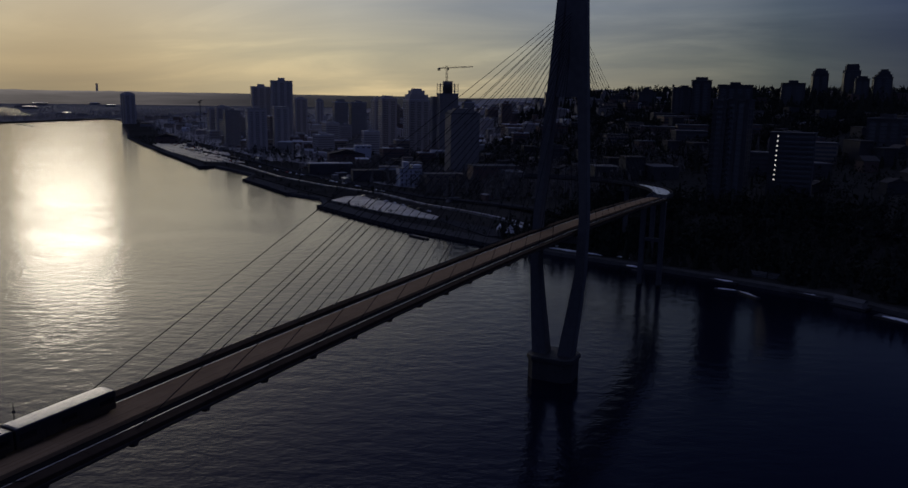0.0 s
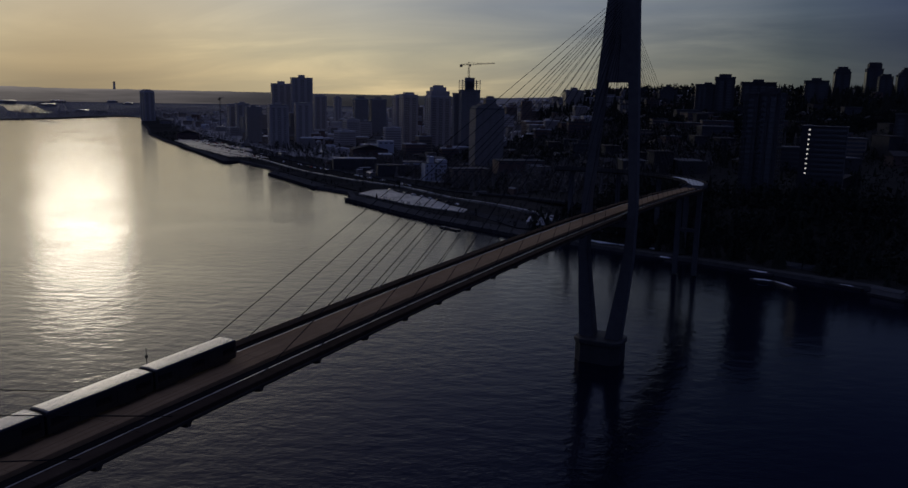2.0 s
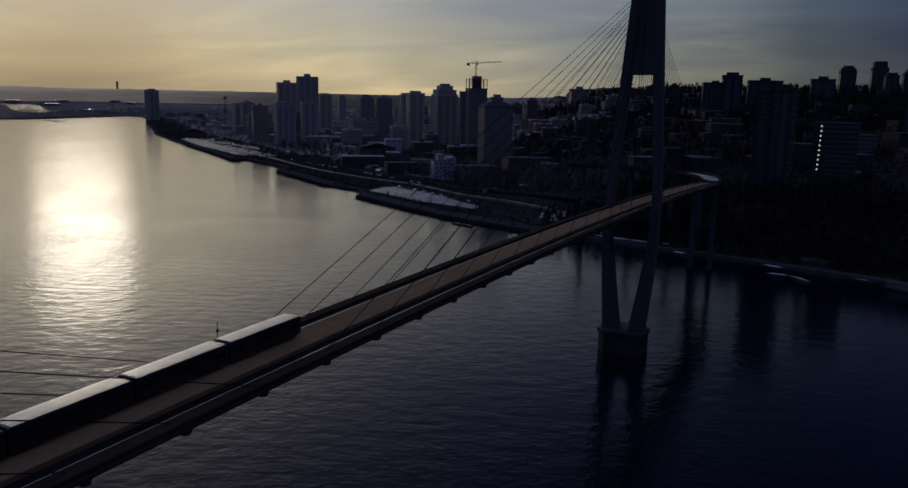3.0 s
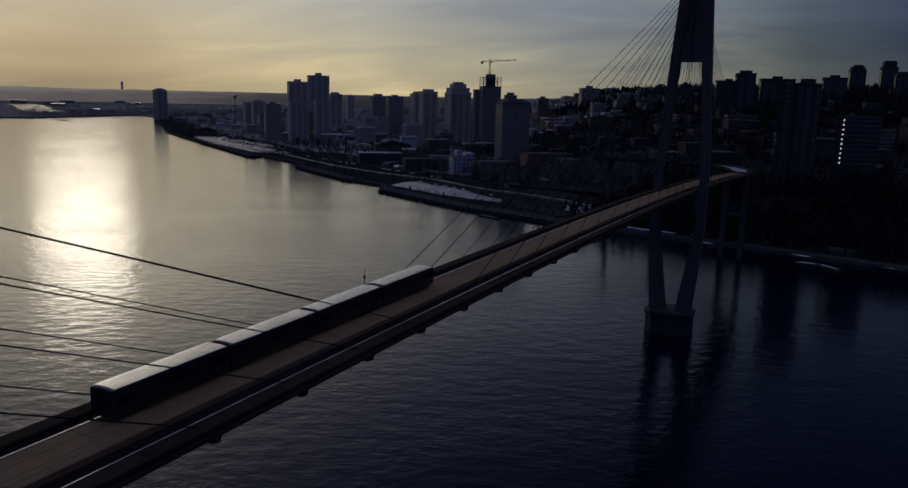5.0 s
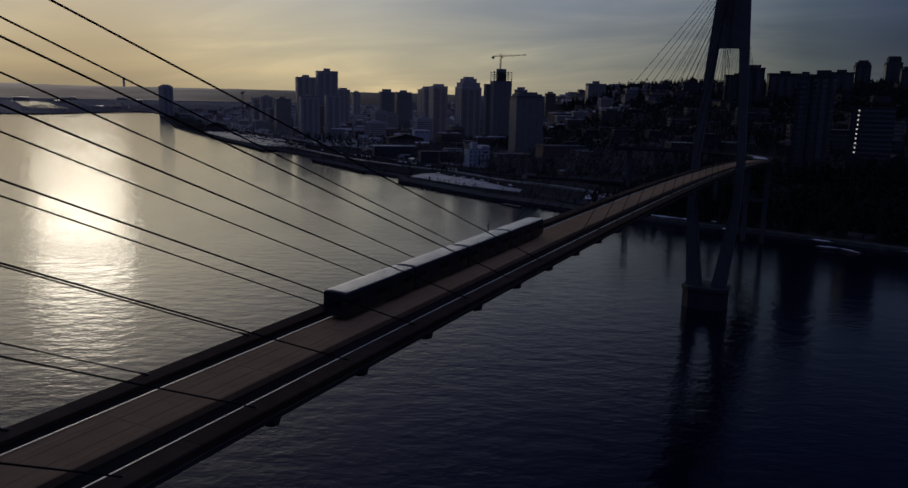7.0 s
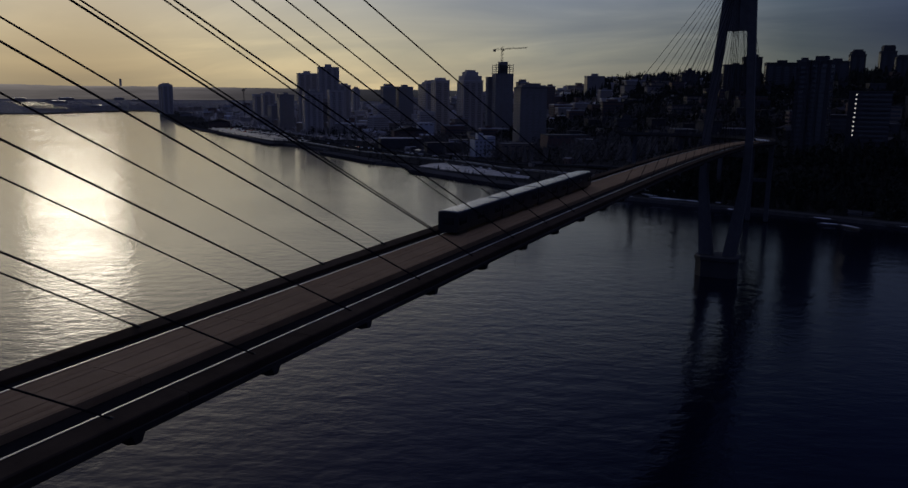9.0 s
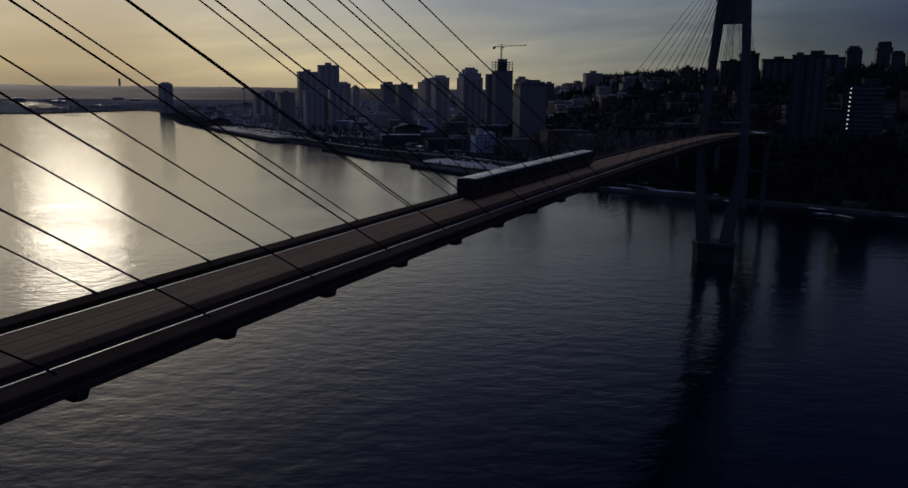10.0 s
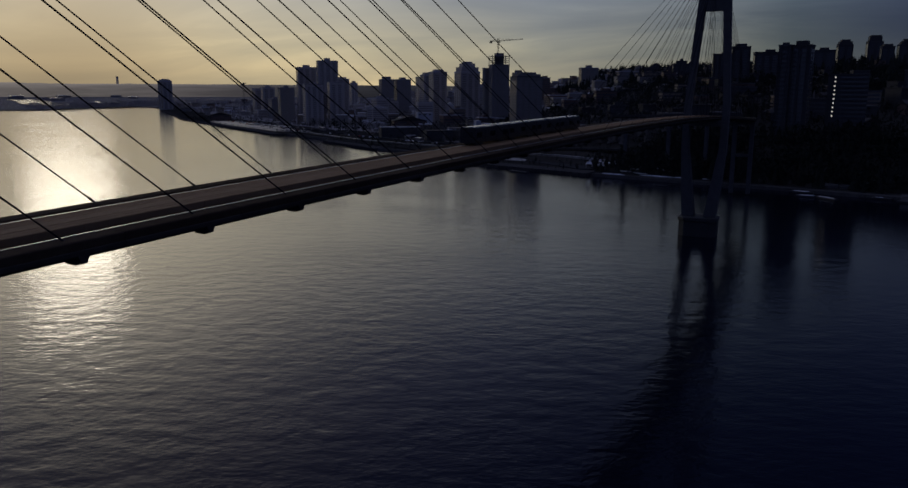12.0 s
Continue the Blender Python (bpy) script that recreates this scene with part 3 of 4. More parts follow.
tall_block(-1576, 1266, 36, 76.5, "dark rounded apartment tower alone by the river bend", 1, 25, 1.0, ((0.8, 3), (0.5, 2)))
tall_block(-856, 912, 37, 96, "grey slab apartment tower joined to a taller one", 1, 8, 0.7, ((0.35, 4),), bays=3)
tall_block(-790, 885, 38, 106, "tall grey slab apartment tower with roof plant", 1, 8, 0.6, ((0.3, 4.5),), fins=4, bays=3)
tall_block(-422, 690, 35, 80, "dark stepped apartment tower with a crowned roof", 1, 20, 0.9, ((0.88, 6), (0.62, 5), (0.4, 2.5)), balconies=True, bays=3)
tall_block(-647, 988, 33, 79, "grey apartment tower with a flat roof", 1, 20, 0.8, ((0.5, 3.5),))
tall_block(-644, 846, 25, 73, "dark apartment block with roof plant", 0, 15, 0.8, ((0.6, 4),))
tall_block(-628, 872, 29, 73, "grey apartment block behind the rail yard", 0, 15, 0.8, ((0.4, 3),))
tall_block(-66, 688, 22, 107, "grey apartment tower with roof plant on the hillside", 0, 6, 0.9, ((0.6, 3),), fins=3, bays=2)
tall_block(-84, 692, 28, 99, "wide grey apartment wing on the hillside", 0, 6, 0.6, ((0.3, 2),), fins=6, bays=4)
tall_block(43, 1077, 24, 128, "dark apartment tower with a rounded top on the ridge", 0, 10, 0.9, ((0.86, 4), (0.6, 3)))
tall_block(85, 1127, 25, 134.5, "tall dark apartment tower on the ridge", 0, 10, 0.9, ((0.8, 7), (0.7, 2)))
tall_block(126, 1076, 21, 127, "dark ridge apartment tower with stepped roof", 0, 10, 0.9, ((0.75, 4), (0.5, 3)))
tall_block(9.6, 268, 9.0, 85.3, "dark concrete wing of a tower above the wooded bank", 0, -10, 1.0, ((0.5, 1.5),), fins=2, balconies=True, bays=1)
tall_block(19.8, 270, 15.5, 85.2, "dark concrete apartment tower above the wooded bank", 0, -14, 0.9, ((0.55, 2.6),), fins=3, balconies=True)
tall_block(-356, 1050, 34, 95, "grey apartment block on the tree-lined ridge", 1, 12, 0.8, ((0.35, 4),), bays=3)
tall_block(-823, 981, 27, 76, "grey tower beyond the slab towers", 1, 15, 0.9, ((0.6, 3),))
tall_block(-247, 458, 33, 69, "pale apartment slab with a sloped parapet", 1, 20, 0.7, ((0.88, 2.2), (0.6, 1.8)), bays=4)
tall_block(-662, 663, 30, 63, "grey riverside apartment block", 1, 12, 0.7, ((0.3, 3),), fins=4, bays=3)
tall_block(-640, 690, 24, 66, "pale riverside apartment block", 1, 12, 0.7, (), fins=3)
tall_block(-753, 717, 26, 58, "grey-brown riverside apartment block", 0, 12, 0.8, ((0.3, 3),))
tall_block(-985, 935, 30, 57, "low grey apartment block by the water", 1, 15, 0.7, ())
tall_block(-950, 915, 26, 59, "low pale apartment block by the water", 1, 15, 0.7, ((0.4, 3),))
tall_block(-992, 1281, 19, 72, "lone distant grey apartment tower", 1, 15, 0.9, ((0.5, 4),))
tall_block(-480, 715, 26, 81, "dark apartment tower with terraces", 1, 20, 0.9, ((0.6, 3),), balconies=True)
tall_block(-520, 760, 24, 78, "dark apartment tower behind the terraces", 1, 20, 0.9, ((0.7, 3),))
tall_block(-258, 1004, 15, 92, "ridge tower with a domed roof", 1, 10, 0.9, ((0.75, 3), (0.45, 2)))
tall_block(-232, 1010, 16, 95, "ridge tower with stepped roof", 1, 10, 0.9, ((0.75, 3), (0.45, 2)))
tall_block(-175, 919, 27, 96, "wide ridge apartment block", 0, 10, 0.7, ((0.6, 4), (0.2, 3)), bays=3)
tall_block(20, 826, 28, 108, "dark slab on the ridge", 0, 8, 0.6, ((0.4, 3),))
tall_block(-40, 771, 40, 104, "long dark block under the ridge", 0, 8, 0.5, ((0.3, 3),), bays=4)
tall_block(96, 938, 18, 117, "ridge tower among tall trees", 0, 10, 0.9, ((0.7, 3),))
tall_block(119, 937, 24, 119, "ridge tower with a rounded parapet", 0, 10, 0.9, ((0.8, 3), (0.5, 2)))
tall_block(107, 477, 28, 74, "dark hillside apartment block", 0, -12, 0.8, ((0.4, 3),), bays=3)
tall_block(-69, 545, 58, 60, "long low reddish brick block on the slope", 2, 5, 0.3, (), bays=6)

def mid_rises():
    rnd = random.Random(21)
    done = [(o.matrix_basis.translation.x, o.matrix_basis.translation.y) for o in scene.objects if o.get("category") == "building"] + [(-360, 655), (-379, 660), (-338, 668), (-273, 402)]
    made = 0
    for _ in range(900):
        if made >= 90:
            break
        k = rnd.random() ** 1.4
        x, y = -960 + 1010 * k, 700 - 560 * k
        s = rnd.uniform(150, 620)
        nx, ny = inland(x)
        x, y = x + nx * s, y + ny * s
        if any(math.hypot(x - a, y - b) < 30 for a, b in done) or (-70 < x < 60 and y < 330):
            continue
        if x > -110 and rnd.random() < 0.6:
            continue
        done.append((x, y))
        made += 1
        wide = rnd.uniform(17, 34)
        high = rnd.uniform(10, 30) if rnd.random() < 0.75 else rnd.uniform(28, 46)
        high = min(high, 15 if x > -110 else 19) if x > -340 else high
        # wall tones follow the painted haze: paler left, darker right
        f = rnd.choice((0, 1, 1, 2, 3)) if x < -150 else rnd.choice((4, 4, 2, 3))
        word = ("grey concrete", "pale concrete", "red brick", "tan stucco", "dark slate")[f]
        kind = "low apartment block" if high < 26 else "mid-rise apartment block"
        tall_block(x, y, wide, ground(x, y) + high, f"{word} {kind} with a flat roof", f, rnd.uniform(8, 24), rnd.uniform(0.5, 0.9), ((rnd.uniform(0.25, 0.5), 2.6),) if high > 16 else (), bays=1)


mid_rises()

# tower under construction, with open top storeys and a crane
site = tall_block(-360, 655, 27, 88, "dark apartment tower under construction with open top storeys", 1, 14, 0.85, (), fins=5, bays=3)
SITE_TOP = 88 - (ground(-360, 655) - 1.5) + 0.9
part("core", boxes((-5.2, 5.2, -4.6, 4.6, SITE_TOP, SITE_TOP + 14.5)), FACADES[0], site, "bare concrete core")
for f in range(4):
    z = SITE_TOP + 2.6 * (f + 1)
    part("slab", boxes((-11.5, 11.5, -9, 9, z - 0.3, z)), FACADES[0], site)
for xx in (-11.2, -6.5, 6.5, 11.2):
    for yy in (-8.7, 8.7):
        part("column", boxes((xx - 0.3, xx + 0.3, yy - 0.3, yy + 0.3, SITE_TOP - 0.2, SITE_TOP + 11.6)), FACADES[0], site)
tall_block(-379, 660, 12, 84, "narrow grey annex of the unfinished tower", 1, 14, 1.2, (), fins=2)
tall_block(-338, 668, 16, 78, "dark stepped annex of the unfinished tower", 1, 14, 1.0, ((0.6, 3),))


def lattice(bm, a, b, r, bays_, t):
    """A square lattice beam between two points."""
    a, b = Vector(a), Vector(b)
    u = (b - a).normalized()
    s1 = u.cross(Vector((0.3, 0.9, 0.1))).normalized()
    s2 = u.cross(s1)
    cs = [s1 * r + s2 * r, s1 * r - s2 * r, -s1 * r - s2 * r, -s1 * r + s2 * r]
    for c in cs:
        rod(bm, a + c, b + c, t, 4)
    for i in range(bays_):
        p, q = a + (b - a) * (i / bays_), a + (b - a) * ((i + 1) / bays_)
        for j in range(4):
            rod(bm, p + cs[j], q + cs[(j + 1) % 4], t * 0.7, 4)


def tower_crane(at, turn, label, foot=0.0):
    c = thing("tower_crane", at, label, "crane")
    w = Vector((math.cos(radians(turn)), math.sin(radians(turn)), 0))
    bm = bmesh.new(); lattice(bm, (0, 0, -foot), (0, 0, 21), 0.8, 9 + int(foot / 2.3), 0.16); part("mast", bm, DARK, c)
    bm = bmesh.new(); lattice(bm, Vector((0, 0, 18.2)) + w * 0.8, Vector((0, 0, 20.4)) + w * 32, 0.55, 14, 0.14); part("jib", bm, DARK, c)
    bm = bmesh.new(); lattice(bm, Vector((0, 0, 18.2)) - w * 0.8, Vector((0, 0, 17.6)) - w * 10, 0.55, 5, 0.14); part("counter_jib", bm, DARK, c)
    p = -w * 9.5 + Vector((0, 0, 16.5))
    part("counterweight", boxes((p.x - 1.3, p.x + 1.3, p.y - 1.3, p.y + 1.3, p.z - 1.6, p.z + 1.2)), DARK, c)
    part("cab", boxes((0.9, 2.6, -0.9, 0.9, 15.8, 18.0)), DARK, c)
    bm = bmesh.new(); rod(bm, (0, 0, 21), Vector((0, 0, 20.0)) + w * 24, 0.08, 4); rod(bm, (0, 0, 21), Vector((0, 0, 17.9)) - w * 9, 0.08, 4)
    part("tie_rod", bm, DARK, c)


tower_crane((-362, 656, 101.0), 28, "slim steel tower crane on an unfinished tower")
tower_crane((-1083, 1001, 49.0), 120, "distant thin tower crane over low blocks", 49.5 - ground(-1083, 1001))


def lit_slab():
    """The banded slab with a column of lit stair windows at its corner."""
    x, y, base = 51, 288, ground(51, 281) - 3
    b = thing("office_slab", (x, y, base), "grey banded slab block with a lit stair window column", "building", turn=-2.0)
    h = 66.7 - base
    wall = part("wall", boxes((-14.0, 10.5, -7, 7, 0, h)), FACADES[4], b)
    part("roof", boxes((-14.3, 10.8, -7.3, 7.3, h, h + 0.8)), ROOFING, b)
    n = int((h - 3) / 2.84)
    for f in range(n):
        z = h - 1.9 - 2.84 * f
        part("band", boxes((-8.6, 10.6, -7.35, -6.95, z - 1.25, z - 0.35)), FACADES[4], wall)
        window(wall, pose(1.0, -7.0, z + 0.4), 18.8, 1.3)
        if f < 10:
            part("lit_window", boxes((-10.0 - 0.04 * f, -9.1 - 0.04 * f, -7.06, -6.98, z - 0.1, z + 0.8)), LAMP, wall, "lit stair window")


LAMP = glow("stair_light", (1.0, 0.98, 0.92), 0.5)
lit_slab()


def white_house():
    x, y = -273, 402
    g = ground(x, y) - 1
    b = thing("white_warehouse", (x, y, g), "white stucco warehouse with a stepped gable by the rail yard", "building", turn=40)
    wall = part("wall", boxes((-10, 10, -9, 9, 0, 17), (-7, -2, -9.2, 0, 17, 23), (2, 10, -9.05, 6, 17, 20)), WHITEWALL, b)
    part("roof", boxes((-10.2, 10.2, -9.2, 9.2, 16.9, 17.3)), ROOFING, b)
    for f in range(4):
        for i in range(5):
            window(wall, pose(-8 + 4 * i, -9, 3 + 3.8 * f), 1.3, 1.8)


white_house()


# ---- low houses and sheds on the slope ----
def gable_house(x, y, w, d, h, turn, facade, label, rise=2.6, pitched=True):
    g = min(ground(x, y), ground(x + 5, y - 5)) - 1.2
    b = thing("house" if pitched else "low_block", (x, y, g), label, "house" if pitched else "building", "hillside houses" if pitched else "low blocks", turn)
    h += 1.2
    wall = part("wall", boxes((-w / 2, w / 2, -d / 2, d / 2, 0, h)), facade, b)
    if pitched:
        bm = bmesh.new()
        ring = lambda yy: [(-w / 2 - 0.5, yy, h - 0.1), (w / 2 + 0.5, yy, h - 0.1), (w / 2 + 0.5, yy, h + 0.2), (0, yy, h + rise + 0.3), (-w / 2 - 0.5, yy, h + 0.2)]
        loft(bm, [ring(-d / 2 - 0.5), ring(d / 2 + 0.5)])
        bmesh.ops.recalc_face_normals(bm, faces=bm.faces[:])
        # most left-hand roofs carry the haze in their colour
        part("roof", bm, HAZEROOF if x < -330 and int(x * 3) % 3 else SHINGLE, b)
    else:
        part("roof", boxes((-w / 2 - 0.2, w / 2 + 0.2, -d / 2 - 0.2, d / 2 + 0.2, h - 0.1, h + 0.6)), HAZEROOF if x < -330 and int(x * 3) % 2 else ROOFING, b)
    n = 2 if pitched else max(3, int(w / 6))
    for i in range(n):
        window(wall, pose(-w / 2 + w * (i + 0.5) / n, -d / 2, h - 1.7), w / n * 0.5, 1.3)
    return b


TAKEN = [(o.matrix_basis.translation.x, o.matrix_basis.translation.y) for o in scene.objects if o.parent is None and o.get("category") == "building"]


def scatter_houses():
    rnd = random.Random(11)
    spots = []
    walls = [FACADES[0], FACADES[1], FACADES[2], FACADES[3], WHITEWALL, FACADES[0], FACADES[3], FACADES[4]]
    words = ["grey", "pale", "brick", "tan", "white", "grey", "tan", "dark slate"]
    for (x0, y0), (x1, y1) in zip(SHORE[2:28], SHORE[3:29]):
        n = int(math.hypot(x1 - x0, y1 - y0) / 22)
        for i in range(n):
            for s in (130, 165, 205, 250, 300, 355, 415, 480, 560, 650, 760, 880, 1020):
                if rnd.random() > 0.40:
                    continue
                k = (i + rnd.random()) / max(n, 1)
                x, y = x0 + (x1 - x0) * k, y0 + (y1 - y0) * k
                nx, ny = inland(x)
                ss = s + rnd.uniform(-12, 12)
                spots.append((x + nx * ss, y + ny * ss, s))
    rnd.shuffle(spots)
    made = []
    for x, y, s in spots:
        if len(made) >= 330:
            break
        if x < -900 and rnd.random() < 0.5:
            continue
        if any(math.hypot(x - a, y - b) < 26 for a, b in TAKEN) or any(math.hypot(x - a, y - b) < 20 for a, b in made):
            continue
        if -60 < x < 45 and y < 250:
            continue
        made.append((x, y))
        j = rnd.randrange(7)
        # dark walls only on the right, outside the painted haze
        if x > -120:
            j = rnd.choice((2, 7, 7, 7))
        turn = 33 + rnd.choice((0, 90)) + rnd.uniform(-4, 4)
        if rnd.random() < (0.7 if s > 230 else 0.25):
            gable_house(x, y, rnd.uniform(8, 11), rnd.uniform(9, 14), rnd.uniform(5, 8), turn, walls[j], f"{words[j]} pitched-roof house on the slope", rnd.uniform(2, 3.4))
        else:
            gable_house(x, y, rnd.uniform(14, 30), rnd.uniform(12, 20), rnd.uniform(6, 15), turn, walls[j], f"{words[j]} flat-roofed low building in town", pitched=False)
    return made


HOUSES = scatter_houses()
gable_house(-409, 539, 18, 14, 24, 40, WHITEWALL, "pale flat-roofed block over the rail yard", pitched=False)
gable_house(-425, 530, 40, 22, 15, 40, FACADES[2], "large dark shed with a low pitched roof", rise=5)
gable_house(-395, 455, 44, 18, 11, 40, FACADES[4], "long grey waterfront parking block", pitched=False)
gable_house(-322, 420, 40, 16, 10, 40, FACADES[4], "low grey block beside the white warehouse", pitched=False)
gable_house(-235, 395, 34, 20, 13, 40, FACADES[3], "tan market block beside the rail yard", pitched=False)
gable_house(-190, 400, 40, 22, 15, 38, FACADES[2], "brick block with a bright wet roof", pitched=False)
gable_house(-80, 432, 11, 9, 7, 28, WHITEWALL, "pale gabled house among dark hillside trees", 3.2)
gable_house(-30, 470, 10, 9, 6, 28, FACADES[0], "grey gabled house among dark hillside trees", 3)
gable_house(-115, 470, 16, 10, 6, 28, FACADES[0], "grey gabled row house on the slope", 3)
gable_house(-915, 745, 34, 26, 9, 40, FACADES[2], "red riverside shed with an arched roof", rise=5)


def far_town(name, walls, roofs, count, seed, lo=-1250.0, hi=-150.0):
    """Roofs and walls of the far streets between the towers, too many to tell apart."""
    rnd = random.Random(seed)
    bm = bmesh.new()
    for _ in range(count):
        k = rnd.random()
        x = lo + (hi - lo) * k
        y = float(np.interp(-x, (-200, 110, 339, 704, 1240), (120, 192, 313, 548, 955)))
        nx, ny = inland(x)
        s = rnd.uniform(150, 1100)
        x, y = x + nx * s, y + ny * s
        if any(math.hypot(x - a, y - b) < 24 for a, b in TAKEN):
            continue
        w, d, h = rnd.uniform(7, 20), rnd.uniform(7, 14), rnd.choice((5, 6, 7, 9, 12, 16))
        t_ = radians(35 + rnd.choice((0, 90)) + rnd.uniform(-5, 5))
        g = ground(x, y) - 1.5
        at = lambda a, b, z: (x + a * math.cos(t_) - b * math.sin(t_), y + a * math.sin(t_) + b * math.cos(t_), g + z)
        base = [(-w / 2, -d / 2), (w / 2, -d / 2), (w / 2, d / 2), (-w / 2, d / 2)]
        ring = lambda z: [bm.verts.new(at(a, b, z)) for a, b in base]
        low, top = ring(0), ring(h + 1.5)
        for i in range(4):
            bm.faces.new((low[i], low[(i + 1) % 4], top[(i + 1) % 4], top[i]))
        e = [bm.verts.new(at(a * 1.08, b * 1.08, h + 1.3)) for a, b in base]
        if h < 9:
            r0, r1 = bm.verts.new(at(0, -d / 2, h + 3.8)), bm.verts.new(at(0, d / 2, h + 3.8))
            fs = [bm.faces.new((e[0], r0, r1, e[3])), bm.faces.new((e[2], r1, r0, e[1])), bm.faces.new((e[0], e[1], r0)), bm.faces.new((e[2], e[3], r1))]
        else:
            q = [bm.verts.new(at(a * 1.03, b * 1.03, h + 2.2)) for a, b in base]
            fs = [bm.faces.new(q)] + [bm.faces.new((e[i], e[(i + 1) % 4], q[(i + 1) % 4], q[i])) for i in range(4)]
        for f in fs:
            f.material_index = 1
    me = mesh_of(bm, name)
    me.materials.append(walls)
    me.materials.append(roofs)
    tagged(new(name, me), "low roofs and walls of the far streets", "houses", kind="stuff")


far_town("far_streets", FACADES[1], HAZEROOF, 420, 41, -1250, -380)
far_town("far_houses", FACADES[0], SHINGLE, 420, 42, -1100, -200)
far_town("hill_houses", FACADES[4], SHINGLE, 300, 43, -420, 120)
far_town("brick_streets", FACADES[2], ROOFING, 220, 44, -900, 100)


# ---- trees ----
QUAY_LOT = [(-278, 286), (-281, 312), (-266, 330), (-215, 300), (-172, 268), (-164, 240), (-215, 254)]
PARKING_LOT = [(-600, 496), (-556, 512), (-627, 610), (-870, 735), (-890, 690), (-757, 592)]


def paved(x, y):
    """True on one of the two open lots by the water."""
    for pts in (QUAY_LOT, PARKING_LOT):
        inside = False
        for (x0, y0), (x1, y1) in zip(pts, pts[1:] + pts[:1]):
            if (y0 > y) != (y1 > y) and x < x0 + (x1 - x0) * (y - y0) / (y1 - y0):
                inside = not inside
        if inside:
            return True
    return False


def tree_mesh(spots, name, label, seed, material=WOODS):
    """Conifers and bare winter crowns as one uncountable wood."""
    rnd = random.Random(seed)
    vs, fs = [], []
    for x, y, h, conifer in spots:
        g = ground(x, y) - 0.5
        if conifer:
            tiers, n = 5, 7
            for k in range(tiers):
                z0 = g + h * (0.10 + 0.17 * k)
                z1 = min(g + h, z0 + h * 0.34)
                r = h * 0.20 * (1 - k / tiers) + 0.3
                c = len(vs)
                for i in range(n):
                    a = 2 * math.pi * (i + rnd.random() * 0.6) / n
                    rr = r * rnd.uniform(0.55, 1.2)
                    vs.append((x + rr * math.cos(a), y + rr * math.sin(a), z0 - rnd.uniform(0, 0.06) * h))
                vs.append((x + rnd.uniform(-0.2, 0.2), y + rnd.uniform(-0.2, 0.2), z1))
                fs += [(c + i, c + (i + 1) % n, c + n) for i in range(n)]
        else:
            c = len(vs)
            vs += [(x - 0.25, y, g), (x + 0.25, y, g), (x, y + 0.3, g), (x, y, g + h * 0.6)]
            fs += [(c, c + 1, c + 3), (c + 1, c + 2, c + 3), (c + 2, c, c + 3)]
            for _ in range(34):
                a, e = rnd.uniform(0, 6.283), rnd.random()
                rr = h * 0.32 * math.sqrt(rnd.random()) * math.sin(math.pi * (0.18 + 0.8 * e))
                px, py, pz = x + rr * math.cos(a), y + rr * math.sin(a), g + h * (0.25 + 0.75 * e)
                q = h * rnd.uniform(0.05, 0.10)
                c = len(vs)
                for _k in range(4):
                    vs.append((px + rnd.uniform(-q, q), py + rnd.uniform(-q, q), pz + rnd.uniform(-q, q)))
                fs += [(c, c + 1, c + 2), (c, c + 2, c + 3), (c + 1, c + 3, c + 2)]
    me = bpy.data.meshes.new(name)
    me.from_pydata(vs, [], fs)
    me.materials.append(material)
    tagged(new(name, me), label, "trees", kind="stuff")


def wood(lo, hi, count, s0, s1, h0, h1, share, seed, clear=12):
    """Spots for trees over a stretch of shore, between two distances inland."""
    rnd = random.Random(seed)
    line = [(p, q) for p, q in zip(SHORE, SHORE[1:]) if lo <= (p[0] + q[0]) / 2 <= hi]
    size = [math.hypot(q[0] - p[0], q[1] - p[1]) for p, q in line]
    out = []
    for _ in range(count):
        (p, q), = rnd.choices(line, size)
        k = rnd.random()
        x, y = p[0] + (q[0] - p[0]) * k, p[1] + (q[1] - p[1]) * k
        nx, ny = inland(x)
        s = rnd.uniform(s0, s1)
        x, y = x + nx * s, y + ny * s
        if any(math.hypot(x - a, y - b) < clear for a, b in TAKEN + HOUSES):
            continue
        out.append((x, y, rnd.uniform(h0, h1), rnd.random() < share))
    return out


tree_mesh(wood(-90, 300, 1900, 8, 100, 7, 15, 0.35, 1), "bank_trees", "dense dark trees on the steep river bank", 1)
tree_mesh(wood(-720, 260, 4200, 100, 640, 5, 12, 0.30, 2, 9), "town_trees", "dark trees scattered between the houses", 2)
tree_mesh(wood(-600, 260, 3200, 520, 1300, 15, 27, 0.75, 3), "ridge_trees", "tall dark conifers along the ridge", 3)
tree_mesh(wood(-700, 260, 3000, 1250, 2600, 17, 29, 0.8, 4), "far_trees", "dark conifers beyond the ridge", 4)
tree_mesh(wood(-1900, -420, 3000, 60, 900, 6, 13, 0.2, 5), "flat_trees", "bare winter trees on the low river land", 5, TWIGS)
tree_mesh(wood(-480, -120, 2600, 95, 330, 7, 15, 0.4, 18, 8), "yard_trees", "dense bare trees below the apartment towers", 18, BARE)
tree_mesh(wood(-420, -90, 4600, 180, 680, 8, 16, 0.4, 8, 9), "slope_trees", "dense dark trees on the town slope", 8)
tree_mesh(wood(-900, -300, 1500, 140, 700, 5, 11, 0.25, 9, 9), "street_trees", "bare street trees between the blocks", 9, TWIGS)
